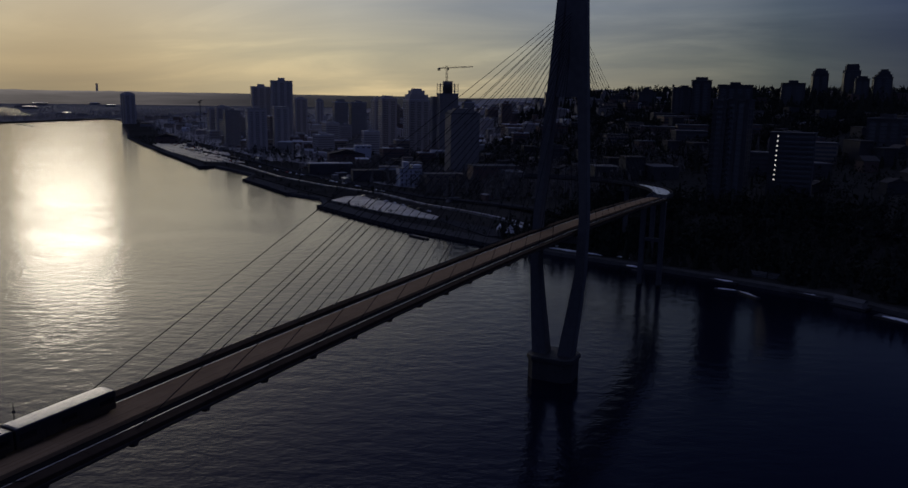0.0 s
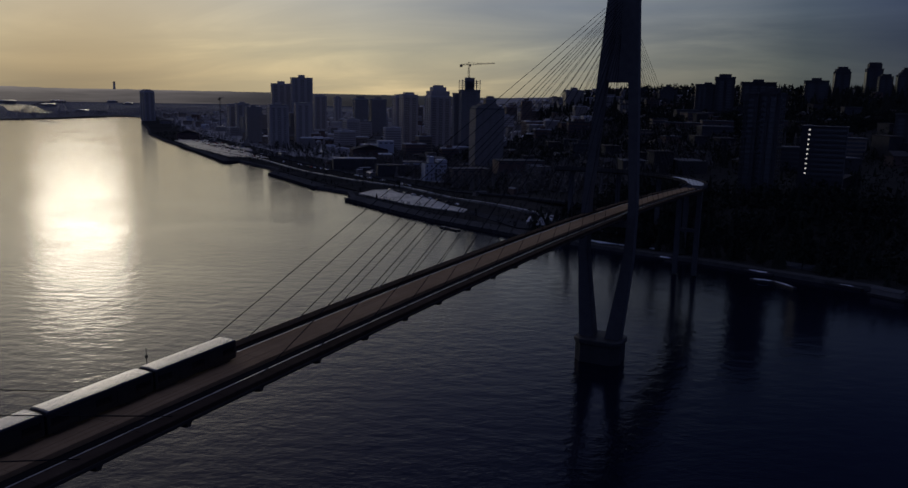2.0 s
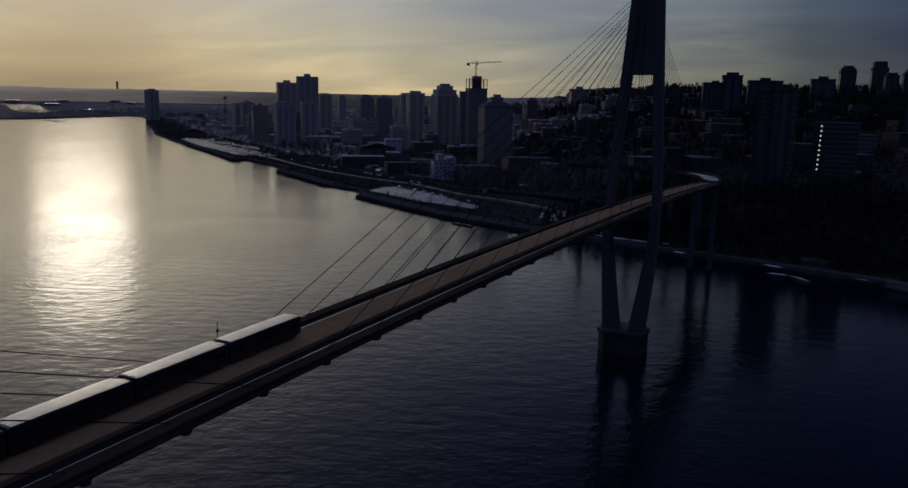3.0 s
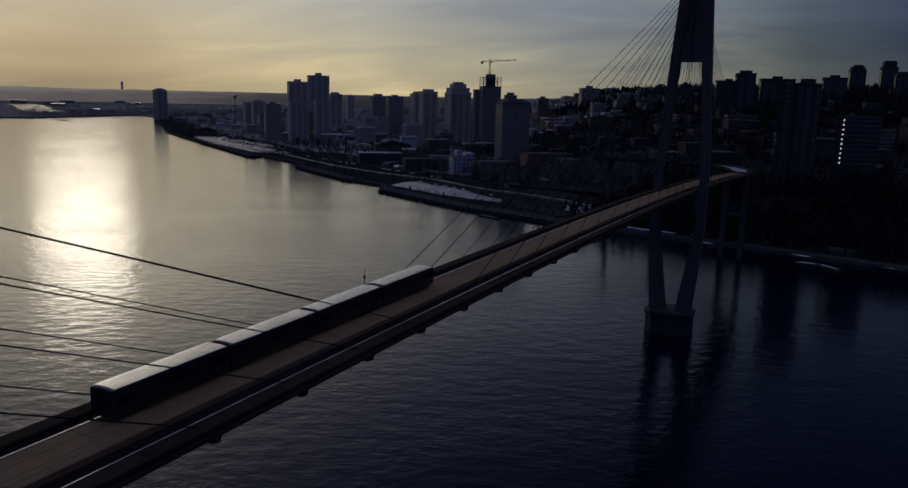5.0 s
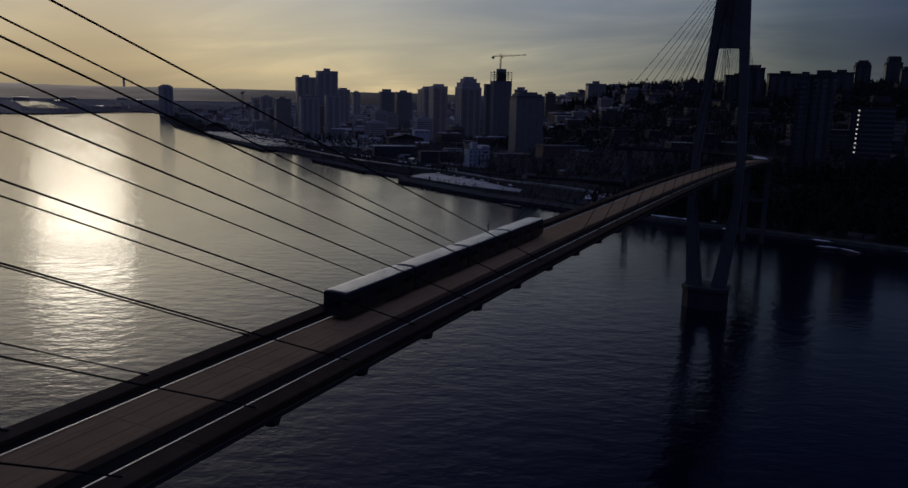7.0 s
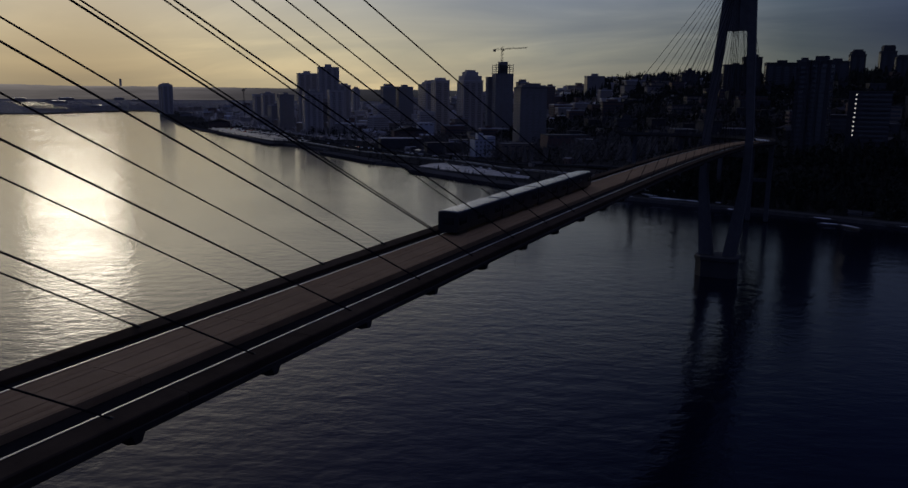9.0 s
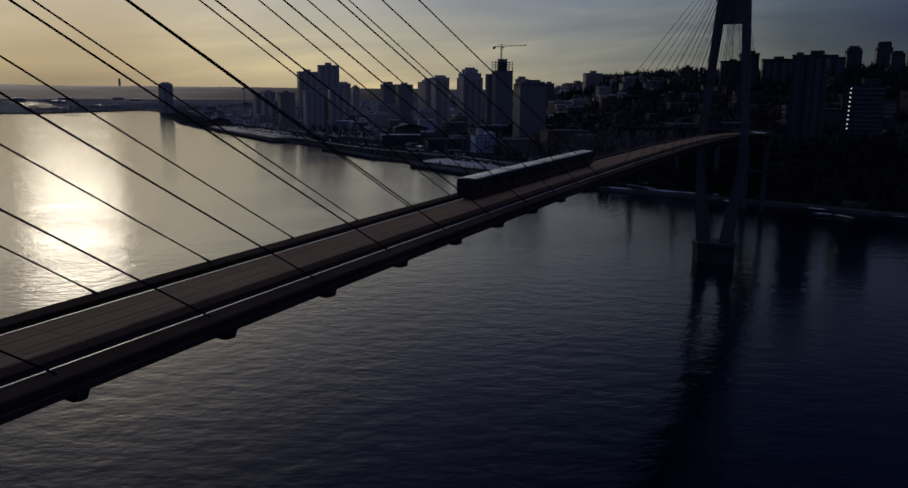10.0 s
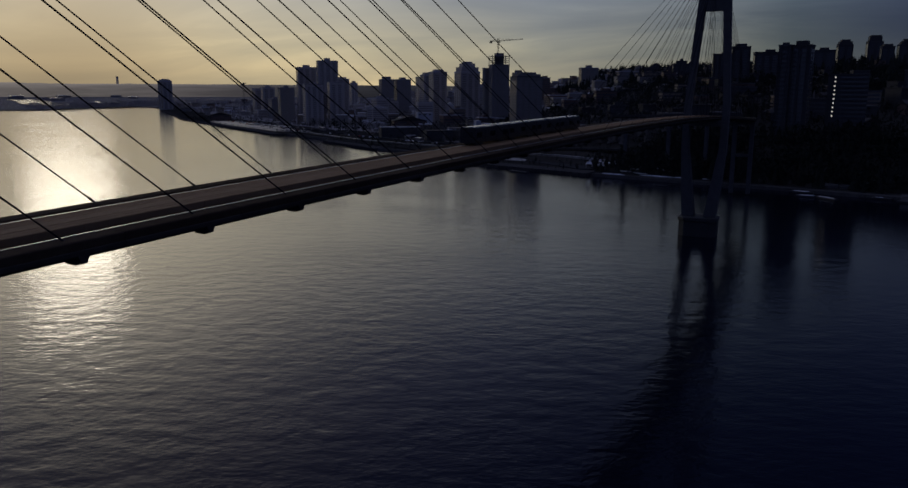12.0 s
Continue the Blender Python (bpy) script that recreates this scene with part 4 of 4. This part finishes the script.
tree_mesh([p for p in wood(-1000, -70, 1500, 3, 125, 2, 5, 0.15, 7, 8) if not paved(p[0], p[1])], "waterfront_shrubs", "low dark shrubs and bare trees along the waterfront", 7)
# far woods coloured pale as if seen through haze
tree_mesh(wood(-3400, -1800, 5200, 4, 1300, 4, 9, 0.10, 6), "bend_trees", "bare woods along the river bend, paled for haze", 6, HAZETWIGS)


# ---- waterfront: lots, road, cars, docks ----
def lot(name, pts, z, material, label, category="pavement", thick=0.9):
    bm = bmesh.new()
    loft(bm, [[(x, y, z - thick) for x, y in pts], [(x, y, z) for x, y in pts]])
    bmesh.ops.recalc_face_normals(bm, faces=bm.faces[:])
    return tagged(part(name, bm, material), label, category, kind="structure")


lot("quay_lot", QUAY_LOT, 3.5, LOT, "frosted pale quay lot beside the river")
lot("parking_lot", PARKING_LOT, 3.5, PATCHY, "frost-patched riverside parking lot with parked cars")
lot("green_lot", [(-442, 392), (-390, 402), (-300, 350), (-287, 300), (-335, 326)], 3.4, GROUND, "worn grass lot by the river")
lot("lower_lot", [(-160, 238), (-168, 262), (-108, 226), (-92, 205), (-110, 202)], 3.45, ASPHALT, "dark wet riverside yard")


def ribbon(name, pts, width, lift, material, label, category="road"):
    """A flat strip along a line over the land."""
    bm = bmesh.new()
    rows = []
    dense = []
    for (x0, y0), (x1, y1) in zip(pts, pts[1:]):
        n = max(1, int(math.hypot(x1 - x0, y1 - y0) / 12))
        dense += [(x0 + (x1 - x0) * i / n, y0 + (y1 - y0) * i / n) for i in range(n)]
    dense.append(pts[-1])
    for i, (x, y) in enumerate(dense):
        a, c = dense[max(i - 1, 0)], dense[min(i + 1, len(dense) - 1)]
        u = Vector((c[0] - a[0], c[1] - a[1])).normalized() * (width / 2)
        z = max(ground(x - u.y, y + u.x), ground(x + u.y, y - u.x), ground(x, y)) + lift
        rows.append([(x - u.y, y + u.x, z), (x + u.y, y - u.x, z), (x + u.y, y - u.x, z - 1.5), (x - u.y, y + u.x, z - 1.5)])
    loft(bm, rows)
    bmesh.ops.recalc_face_normals(bm, faces=bm.faces[:])
    return tagged(part(name, bm, material), label, category, kind="structure")


ribbon("promenade", [(-905, 715), (-741, 590), (-541, 486), (-417, 402), (-334, 362), (-267, 340), (-210, 304), (-155, 270), (-100, 238), (-40, 205)], 3.2, 0.9, PATCHY, "pale frosted riverside promenade", "path")
ribbon("rail_road", [(-760, 640), (-541, 520), (-400, 430), (-300, 378), (-200, 325), (-120, 275), (-60, 240)], 9.0, 0.7, ASPHALT, "dark road along the waterfront")
ribbon("upper_road", [(-660, 690), (-480, 566), (-450, 556), (-372, 500), (-280, 440)], 6.0, 0.9, PATCHY, "frosted upper road with parked cars")
ribbon("side_channel", [(-2225, 1415), (-2480, 1560), (-2760, 1740), (-3060, 1900)], 110.0, 0.5, WATER, "bright side channel behind the far spit", "water")
ribbon("hill_road", [(-200, 392), (-110, 330), (-47, 292), (40, 250), (110, 215)], 8.0, 0.8, ASPHALT, "asphalt road along the hillside")

CARPAINT = [surface("paint_dark", (0.03, 0.03, 0.035), (0.06, 0.06, 0.07), 1.0, 0.25, spec=0.7), surface("paint_silver", (0.6, 0.6, 0.6), (0.75, 0.75, 0.75), 1.0, 0.16, 0.8),
            surface("paint_white", (0.65, 0.65, 0.65), (0.8, 0.8, 0.8), 1.0, 0.25), surface("paint_red", (0.25, 0.03, 0.03), (0.32, 0.05, 0.04), 1.0, 0.25)]
RUBBER = surface("tyre_rubber", (0.015, 0.015, 0.015), (0.03, 0.03, 0.03), 2.0, 0.9)


def parked_car(paint, word):
    c = thing("parked_car", (0, 0, 0), f"{word} car parked near the river", "car", "parked cars")
    bm = bmesh.new()
    side = [(-2.1, 0.35), (2.1, 0.35), (2.15, 0.75), (1.2, 0.9), (0.6, 1.42), (-1.1, 1.45), (-1.8, 0.95), (-2.15, 0.85)]
    loft(bm, [[(x, -0.86, z) for x, z in side], [(x, 0.86, z) for x, z in side]])
    bmesh.ops.recalc_face_normals(bm, faces=bm.faces[:])
    part("body", rounded(bm, 0.06), paint, c)
    part("windscreen", boxes((0.62, 1.0, -0.7, 0.7, 0.98, 1.34)), GLASS, c)
    for sx in (-1.35, 1.35):
        for sy in (-0.8, 0.8):
            bm = bmesh.new()
            rod(bm, (sx, sy - 0.1, 0.33), (sx, sy + 0.1, 0.33), 0.33, 10)
            part("wheel", bm, RUBBER, c)
    return c


def park_cars():
    rnd = random.Random(5)
    kinds = [parked_car(p, w) for p, w in zip(CARPAINT, ("black", "silver", "white", "red"))]
    first = dict.fromkeys(range(4), True)
    spots = []
    for row in range(4):
        for i in range(24):
            if rnd.random() < 0.72:
                k = i / 23
                x, y = -585 + (-860 + 585) * k, 507 + (700 - 507) * k
                spots.append((x + 9 * row * 0.58, y + 9 * row * 0.81, 3.5, 146 + 90))
    for i in range(18):
        k = rnd.random()
        x, y = -650 + 170 * k, 684 - 118 * k
        spots.append((x, y, ground(x, y) + 1.4, 145))
    for i in range(9):
        x, y = -268 + 10.5 * i, 318 - 6 * i
        spots.append((x, y, 3.5, rnd.choice((50, 140))))
    for i in range(30):
        k = rnd.random()
        x, y = -541 + 274 * k, 494 - 148 * k
        spots.append((x, y, ground(x, y) + 0.6, 148))
    for x, y, z, turn in spots:
        j = rnd.choice((0, 0, 1, 1, 2, 2, 3))
        m = pose(x, y, z, 0, 0, turn + rnd.uniform(-3, 3))
        if first[j]:
            kinds[j].matrix_basis, first[j] = m, False
        else:
            copy_thing(kinds[j], m)


park_cars()


def yard_sheds():
    """Small sheds and stacked containers between the road and the water."""
    rnd = random.Random(31)
    for i in range(34):
        k = rnd.random()
        x, y = -880 + 800 * k, 712 - 480 * k
        nx, ny = inland(x)
        s = rnd.uniform(12, 75)
        x, y = x + nx * s, y + ny * s
        w, d, h = rnd.uniform(5, 13), rnd.uniform(3, 6), rnd.uniform(2.4, 4.5)
        b = thing("yard_shed", (x, y, ground(x, y) - 0.5), "small weathered metal yard shed by the river", "shed", "yard sheds", 146 + rnd.choice((0, 90)) + rnd.uniform(-6, 6))
        part("wall", boxes((-w / 2, w / 2, -d / 2, d / 2, 0, h)), rnd.choice((FACADES[0], FACADES[4], FACADES[2])), b)
        bm = bmesh.new()
        loft(bm, [[(xx, -d / 2 - 0.3, h - 0.05), (xx, d / 2 + 0.3, h - 0.05), (xx, d / 2 + 0.3, h + 0.1), (xx, 0, h + 0.8), (xx, -d / 2 - 0.3, h + 0.1)] for xx in (-w / 2 - 0.3, w / 2 + 0.3)])
        bmesh.ops.recalc_face_normals(bm, faces=bm.faces[:])
        part("roof", bm, rnd.choice((ROOFING, SHEETROOF, SHEETROOF)), b)


SHEETROOF = surface("galvanised_sheet", (0.22, 0.22, 0.22), (0.5, 0.5, 0.5), 0.4, 0.35, 0.7, per_object=0.5)
yard_sheds()


def quay_wall(pts, label):
    """A dark quay face with timber piles along it."""
    q = thing("quay_wall", (0, 0, 0), label, "quay")
    bm = bmesh.new()
    outer, inner = [], []
    rows = []
    for i, (x, y) in enumerate(pts):
        a, c = pts[max(i - 1, 0)], pts[min(i + 1, len(pts) - 1)]
        u = Vector((c[0] - a[0], c[1] - a[1])).normalized()
        n = Vector((u.y, -u.x))
        if n.y > 0:
            n = -n
        rows.append([(x + n.x * 2, y + n.y * 2, -2.6), (x + n.x * 2, y + n.y * 2, 2.2), (x - n.x * 9, y - n.y * 9, 3.1), (x - n.x * 9, y - n.y * 9, -2.6)])
    loft(bm, rows)
    bmesh.ops.recalc_face_normals(bm, faces=bm.faces[:])
    part("deck", bm, ROCK, q)
    for (x0, y0), (x1, y1) in zip(pts, pts[1:]):
        n = max(1, int(math.hypot(x1 - x0, y1 - y0) / 6))
        u = Vector((x1 - x0, y1 - y0)).normalized()
        o = Vector((u.y, -u.x))
        if o.y > 0:
            o = -o
        for i in range(n):
            x, y = x0 + (x1 - x0) * i / n + o.x * 2.3, y0 + (y1 - y0) * i / n + o.y * 2.3
            bm = bmesh.new()
            rod(bm, (x, y, -2.6), (x, y, 2.7), 0.28, 6)
            part("pile", bm, DARK, q)


quay_wall([(-275, 266), (-207, 229), (-172, 212), (-123, 196), (-100, 187)], "dark timber-piled quay wall along the frosted lot")
quay_wall([(-570, 454), (-606, 481), (-704, 549), (-800, 613)], "dark quay wall below the parking lot")
quay_wall([(-339, 313), (-390, 347), (-445, 381)], "low old timber wharf beside the grass lot")


def tent(x, y, s):
    t_ = thing("tent", (x, y, ground(x, y)), "small white pyramid tent by the water", "tent", "white tents", 20)
    bm = bmesh.new()
    b = [bm.verts.new(p) for p in ((-s, -s, 2.2), (s, -s, 2.2), (s, s, 2.2), (-s, s, 2.2))]
    top = bm.verts.new((0, 0, 2.2 + 1.5 * s))
    for i in range(4):
        bm.faces.new((b[i], b[(i + 1) % 4], top))
    bm.faces.new(b[::-1])
    part("canopy", bm, SNOW, t_)
    for sx in (-1, 1):
        for sy in (-1, 1):
            part("leg", boxes((sx * s * 0.92 - 0.06, sx * s * 0.92 + 0.06, sy * s * 0.92 - 0.06, sy * s * 0.92 + 0.06, -0.6, 2.2)), STEEL, t_)


tent(-98, 210, 3.2)
tent(-108, 218, 2.2)


def snow_patch(x, y, w, d, turn):
    """A thin uneven drift of old snow lying on the bank."""
    p = thing("snow_drift", (x, y, max(ground(x, y), ground(x + w * 0.3, y), ground(x - w * 0.3, y)) - 0.1), "thin drift of old snow on the river bank", "snow", "snow drifts", turn)
    rnd = random.Random(int(x * 5 - y))
    n = 18
    base = [(0.5 * w * math.cos(2 * math.pi * i / n) * rnd.uniform(0.55, 1), 0.5 * d * math.sin(2 * math.pi * i / n) * rnd.uniform(0.3, 1)) for i in range(n)]
    bm = bmesh.new()
    loft(bm, [[(a, b, -0.5) for a, b in base], [(a, b, 0.2) for a, b in base], [(a * 0.8, b * 0.7, 0.45) for a, b in base]])
    part("drift", bm, SNOW, p)


def floating_dock(x, y, w, d, turn, label, snow=True, shed=0.0):
    """A low float; snow: a drift on it; shed: height of a boathouse."""
    f = thing("floating_dock", (x, y, 0), label, "dock", "river docks", turn)
    part("float", boxes((-w / 2, w / 2, -d / 2, d / 2, -0.5, 0.9)), DARK, f)
    if snow:
        rnd = random.Random(int(x * 7 + y))
        bm = bmesh.new()
        n = 14
        base = [(0.47 * w * math.cos(2 * math.pi * i / n) * rnd.uniform(0.5, 1), 0.46 * d * math.sin(2 * math.pi * i / n) * rnd.uniform(0.2, 1)) for i in range(n)]
        loft(bm, [[(a, b, 0.88) for a, b in base], [(a * 0.85, b * 0.8, 1.15) for a, b in base]])
        part("snow_cover", bm, SNOW, f, "patch of old snow")
    if shed:
        part("shed_wall", boxes((-w * 0.4, w * 0.4, -d * 0.38, d * 0.38, 0.85, shed)), FACADES[0], f)
        bm = bmesh.new()
        loft(bm, [[(xx, -d * 0.44, shed - 0.05), (xx, d * 0.44, shed - 0.05), (xx, 0, shed + d * 0.16)] for xx in (-w * 0.43, w * 0.43)])
        bmesh.ops.recalc_face_normals(bm, faces=bm.faces[:])
        part("shed_roof", bm, ROOFING, f)


snow_patch(-56, 188, 24, 4.5, -12)
snow_patch(-40, 185, 12, 3, -12)
snow_patch(-97, 233, 26, 4, -24)
snow_patch(-76, 216, 14, 3, -30)
snow_patch(-108, 196, 22, 3, -18)
snow_patch(-84, 190, 18, 2.6, -14)
snow_patch(-23, 184, 9, 2.5, -8)
snow_patch(-66, 196, 18, 2.5, -14)
snow_patch(-78, 203, 14, 2.5, -16)
floating_dock(-16, 172, 11, 4.5, -18, "small river float with bright old snow")
floating_dock(-11, 163, 6, 2.4, -14, "small dark float off the bank", False)
floating_dock(-43, 179.5, 7, 3, -4, "small float with old snow by the bank")
floating_dock(30.5, 162, 13.5, 4.6, -15, "snow-covered river float along the bank")
floating_dock(34, 143.5, 11, 3.0, 2, "short snow-covered float on the river")
floating_dock(43.5, 139, 13, 2.2, -44, "long thin snow-covered float on the river")
floating_dock(48, 173, 17, 8, -10, "river float carrying a low grey boathouse", False, 3.6)
floating_dock(65, 156, 23, 7, -24, "broad barge with a frosted deck", True)
floating_dock(84, 141, 15, 6, -26, "river float carrying a small grey boathouse", False, 3.2)
floating_dock(103, 124, 22, 6, -28, "broad snow-covered barge along the bank")
floating_dock(-150, 192, 16, 3, -22, "old timber float by the quay", False)
floating_dock(-1640, 1030, 60, 10, -10, "long dark barge on the far river", False)
floating_dock(-1690, 1048, 46, 12, -10, "moored dark barge on the far river", False)


# ---- far bank: sheds, chimney, boats ----
def far_shed(x, y, w, d, h, turn, roof):
    b = thing("warehouse", (x, y, ground(x, y) - 0.5), "long low warehouse on the far bank", "building", "far bank warehouses", turn)
    part("wall", boxes((-w / 2, w / 2, -d / 2, d / 2, 0, h)), FACADES[0], b)
    bm = bmesh.new()
    loft(bm, [[(xx, -d / 2 - 1, h - 0.05), (xx, d / 2 + 1, h - 0.05), (xx, 0, h + 1.5)] for xx in (-w / 2 - 1, w / 2 + 1)])
    bmesh.ops.recalc_face_normals(bm, faces=bm.faces[:])
    part("roof", bm, roof, b)


BRIGHTROOF = surface("pale_metal_roof", (0.70, 0.70, 0.69), (0.88, 0.87, 0.85), 0.1, 0.3, 0.2)
for x, y, w, d, h, t_, r in ((-3240, 2020, 170, 60, 13, 145, BRIGHTROOF), (-3330, 2330, 150, 60, 12, 145, BRIGHTROOF), (-2860, 1930, 120, 50, 10, 145, BRIGHTROOF),
                             (-2110, 1570, 60, 30, 8, 130, ROOFING), (-2290, 1640, 80, 26, 7, 130, BRIGHTROOF), (-3030, 2480, 130, 40, 9, 135, BRIGHTROOF), (-1420, 1180, 60, 26, 8, 130, ROOFING),
                             (-2700, 1500, 130, 34, 8, 150, BRIGHTROOF), (-2480, 1330, 90, 24, 6, 150, BRIGHTROOF), (-2300, 1230, 70, 20, 6, 150, BRIGHTROOF), (-3050, 1750, 150, 40, 9, 145, BRIGHTROOF), (-3400, 2700, 200, 50, 10, 140, BRIGHTROOF)):
    far_shed(x, y, w, d, h, t_, r)


def chimney():
    c = thing("chimney", (-3428, 2742, 0), "tall concrete chimney far across the flat land", "chimney")
    bm = bmesh.new()
    loft(bm, [[(r * math.cos(i * math.pi / 5), r * math.sin(i * math.pi / 5), z) for i in range(10)] for z, r in ((-3, 7.5), (70, 6.4), (119, 5.6))])
    # shaft given the haze-paled wall tone
    part("shaft", bm, FACADES[1], c)
    bm = bmesh.new()
    rod(bm, (0, 0, 118), (0, 0, 122), 6.3, 10)
    part("rim", bm, FACADES[0], c)


chimney()


# ---- north approach: guideway that bends away to the left ----
def approach():
    g = thing("guideway", (0, 0, 0), "concrete transit guideway bending away on columns", "guideway")
    pts = [(XC, 143.0)]
    for i in range(1, 15):
        a = radians(7.5 * i)
        pts.append((XC - 75 * (1 - math.cos(a)), 150 + 75 * math.sin(a)))
    zs = [deck_top(143) - 0.0 - 0.012 * i * 10 for i in range(len(pts))]
    rows, walls = [], ([], [])
    for i, (x, y) in enumerate(pts):
        p, q = pts[max(i - 1, 0)], pts[min(i + 1, len(pts) - 1)]
        u = Vector((q[0] - p[0], q[1] - p[1])).normalized()
        n = Vector((u.y, -u.x))
        z = zs[i]
        at = lambda o, dz: (x + n.x * o, y + n.y * o, z + dz)
        rows.append([at(-3.6, -2.1), at(3.6, -2.1), at(4.6, -1.4), at(4.6, -0.9), at(-4.6, -0.9), at(-4.6, -1.4)])
        for s, wl in zip((-1, 1), walls):
            wl.append([at(s * 4.6, -1.4), at(s * 4.9, -1.4), at(s * 4.9, 0), at(s * 4.6, 0)])
    for nm, r, m in (("deck", rows, ASPHALT), ("parapet", walls[0], ROCK), ("parapet", walls[1], ROCK)):
        bm = bmesh.new()
        loft(bm, r)
        bmesh.ops.recalc_face_normals(bm, faces=bm.faces[:])
        part(nm, bm, m, g)
    for i in (4, 7, 10, 13):
        x, y = pts[i]
        part("column", rounded(boxes((x - 1.2, x + 1.2, y - 1.2, y + 1.2, ground(x, y) - 3, zs[i] - 2.1)), 0.2), CONCRETE, g)
    # pale sheet added to paint the sky's reflection on the wet bend
    sheet = []
    for i in range(1, 7):
        (x, y), p, q = pts[i], pts[i - 1], pts[i + 1]
        u = Vector((q[0] - p[0], q[1] - p[1])).normalized()
        w, z = (2.2, 3.6, 4.2, 4.3, 3.8, 2.4)[i - 1], zs[i] - 0.895
        sheet.append([(x - u.y * w, y + u.x * w, z), (x + u.y * w, y - u.x * w, z), (x + u.y * w, y - u.x * w, z + 0.06), (x - u.y * w, y + u.x * w, z + 0.06)])
    bm = bmesh.new()
    loft(bm, sheet)
    bmesh.ops.recalc_face_normals(bm, faces=bm.faces[:])
    part("ice_cover", bm, SHEEN, g, "pale sheet for the sky sheen on the wet deck")


approach()


# ---- navigation mast at midspan ----
def mast():
    y = MID - 0.5
    z = deck_top(y)
    m = thing("navigation_mast", (XC - 5.0, y, z - 0.32), "thin steel navigation mast on the bridge parapet", "mast")
    bm = bmesh.new(); rod(bm, (0, 0, -0.3), (0, 0, 3.4), 0.07, 6, 0.04); part("pole", bm, DARK, m)
    part("lamp", boxes((-0.12, 0.12, -0.12, 0.12, 2.2, 2.5)), DARK, m)
    part("platform", boxes((-0.9, 0.1, -2.6, 2.6, -0.35, -0.25)), STEEL, m)
    for i in range(6):
        yy = -2.5 + i
        bm = bmesh.new(); rod(bm, (-0.85, yy, -0.3), (-0.85, yy, 0.7), 0.03, 5); part("stanchion", bm, DARK, m)
    rnd = random.Random(3)
    bm = bmesh.new()
    for i in range(46):
        yy, xx = rnd.uniform(-3.2, 2.4), rnd.uniform(-0.8, 0.0)
        rod(bm, (xx, yy, -0.3), (xx + rnd.uniform(-0.25, 0.25), yy + rnd.uniform(-0.4, 0.4), rnd.uniform(0.1, 0.75)), 0.022, 3, 0.01)
    part("bird_spikes", bm, DARK, m)
    bm = bmesh.new(); rod(bm, (-0.85, -2.5, 0.68), (-0.85, 2.5, 0.68), 0.03, 5); part("handrail", bm, DARK, m)


mast()
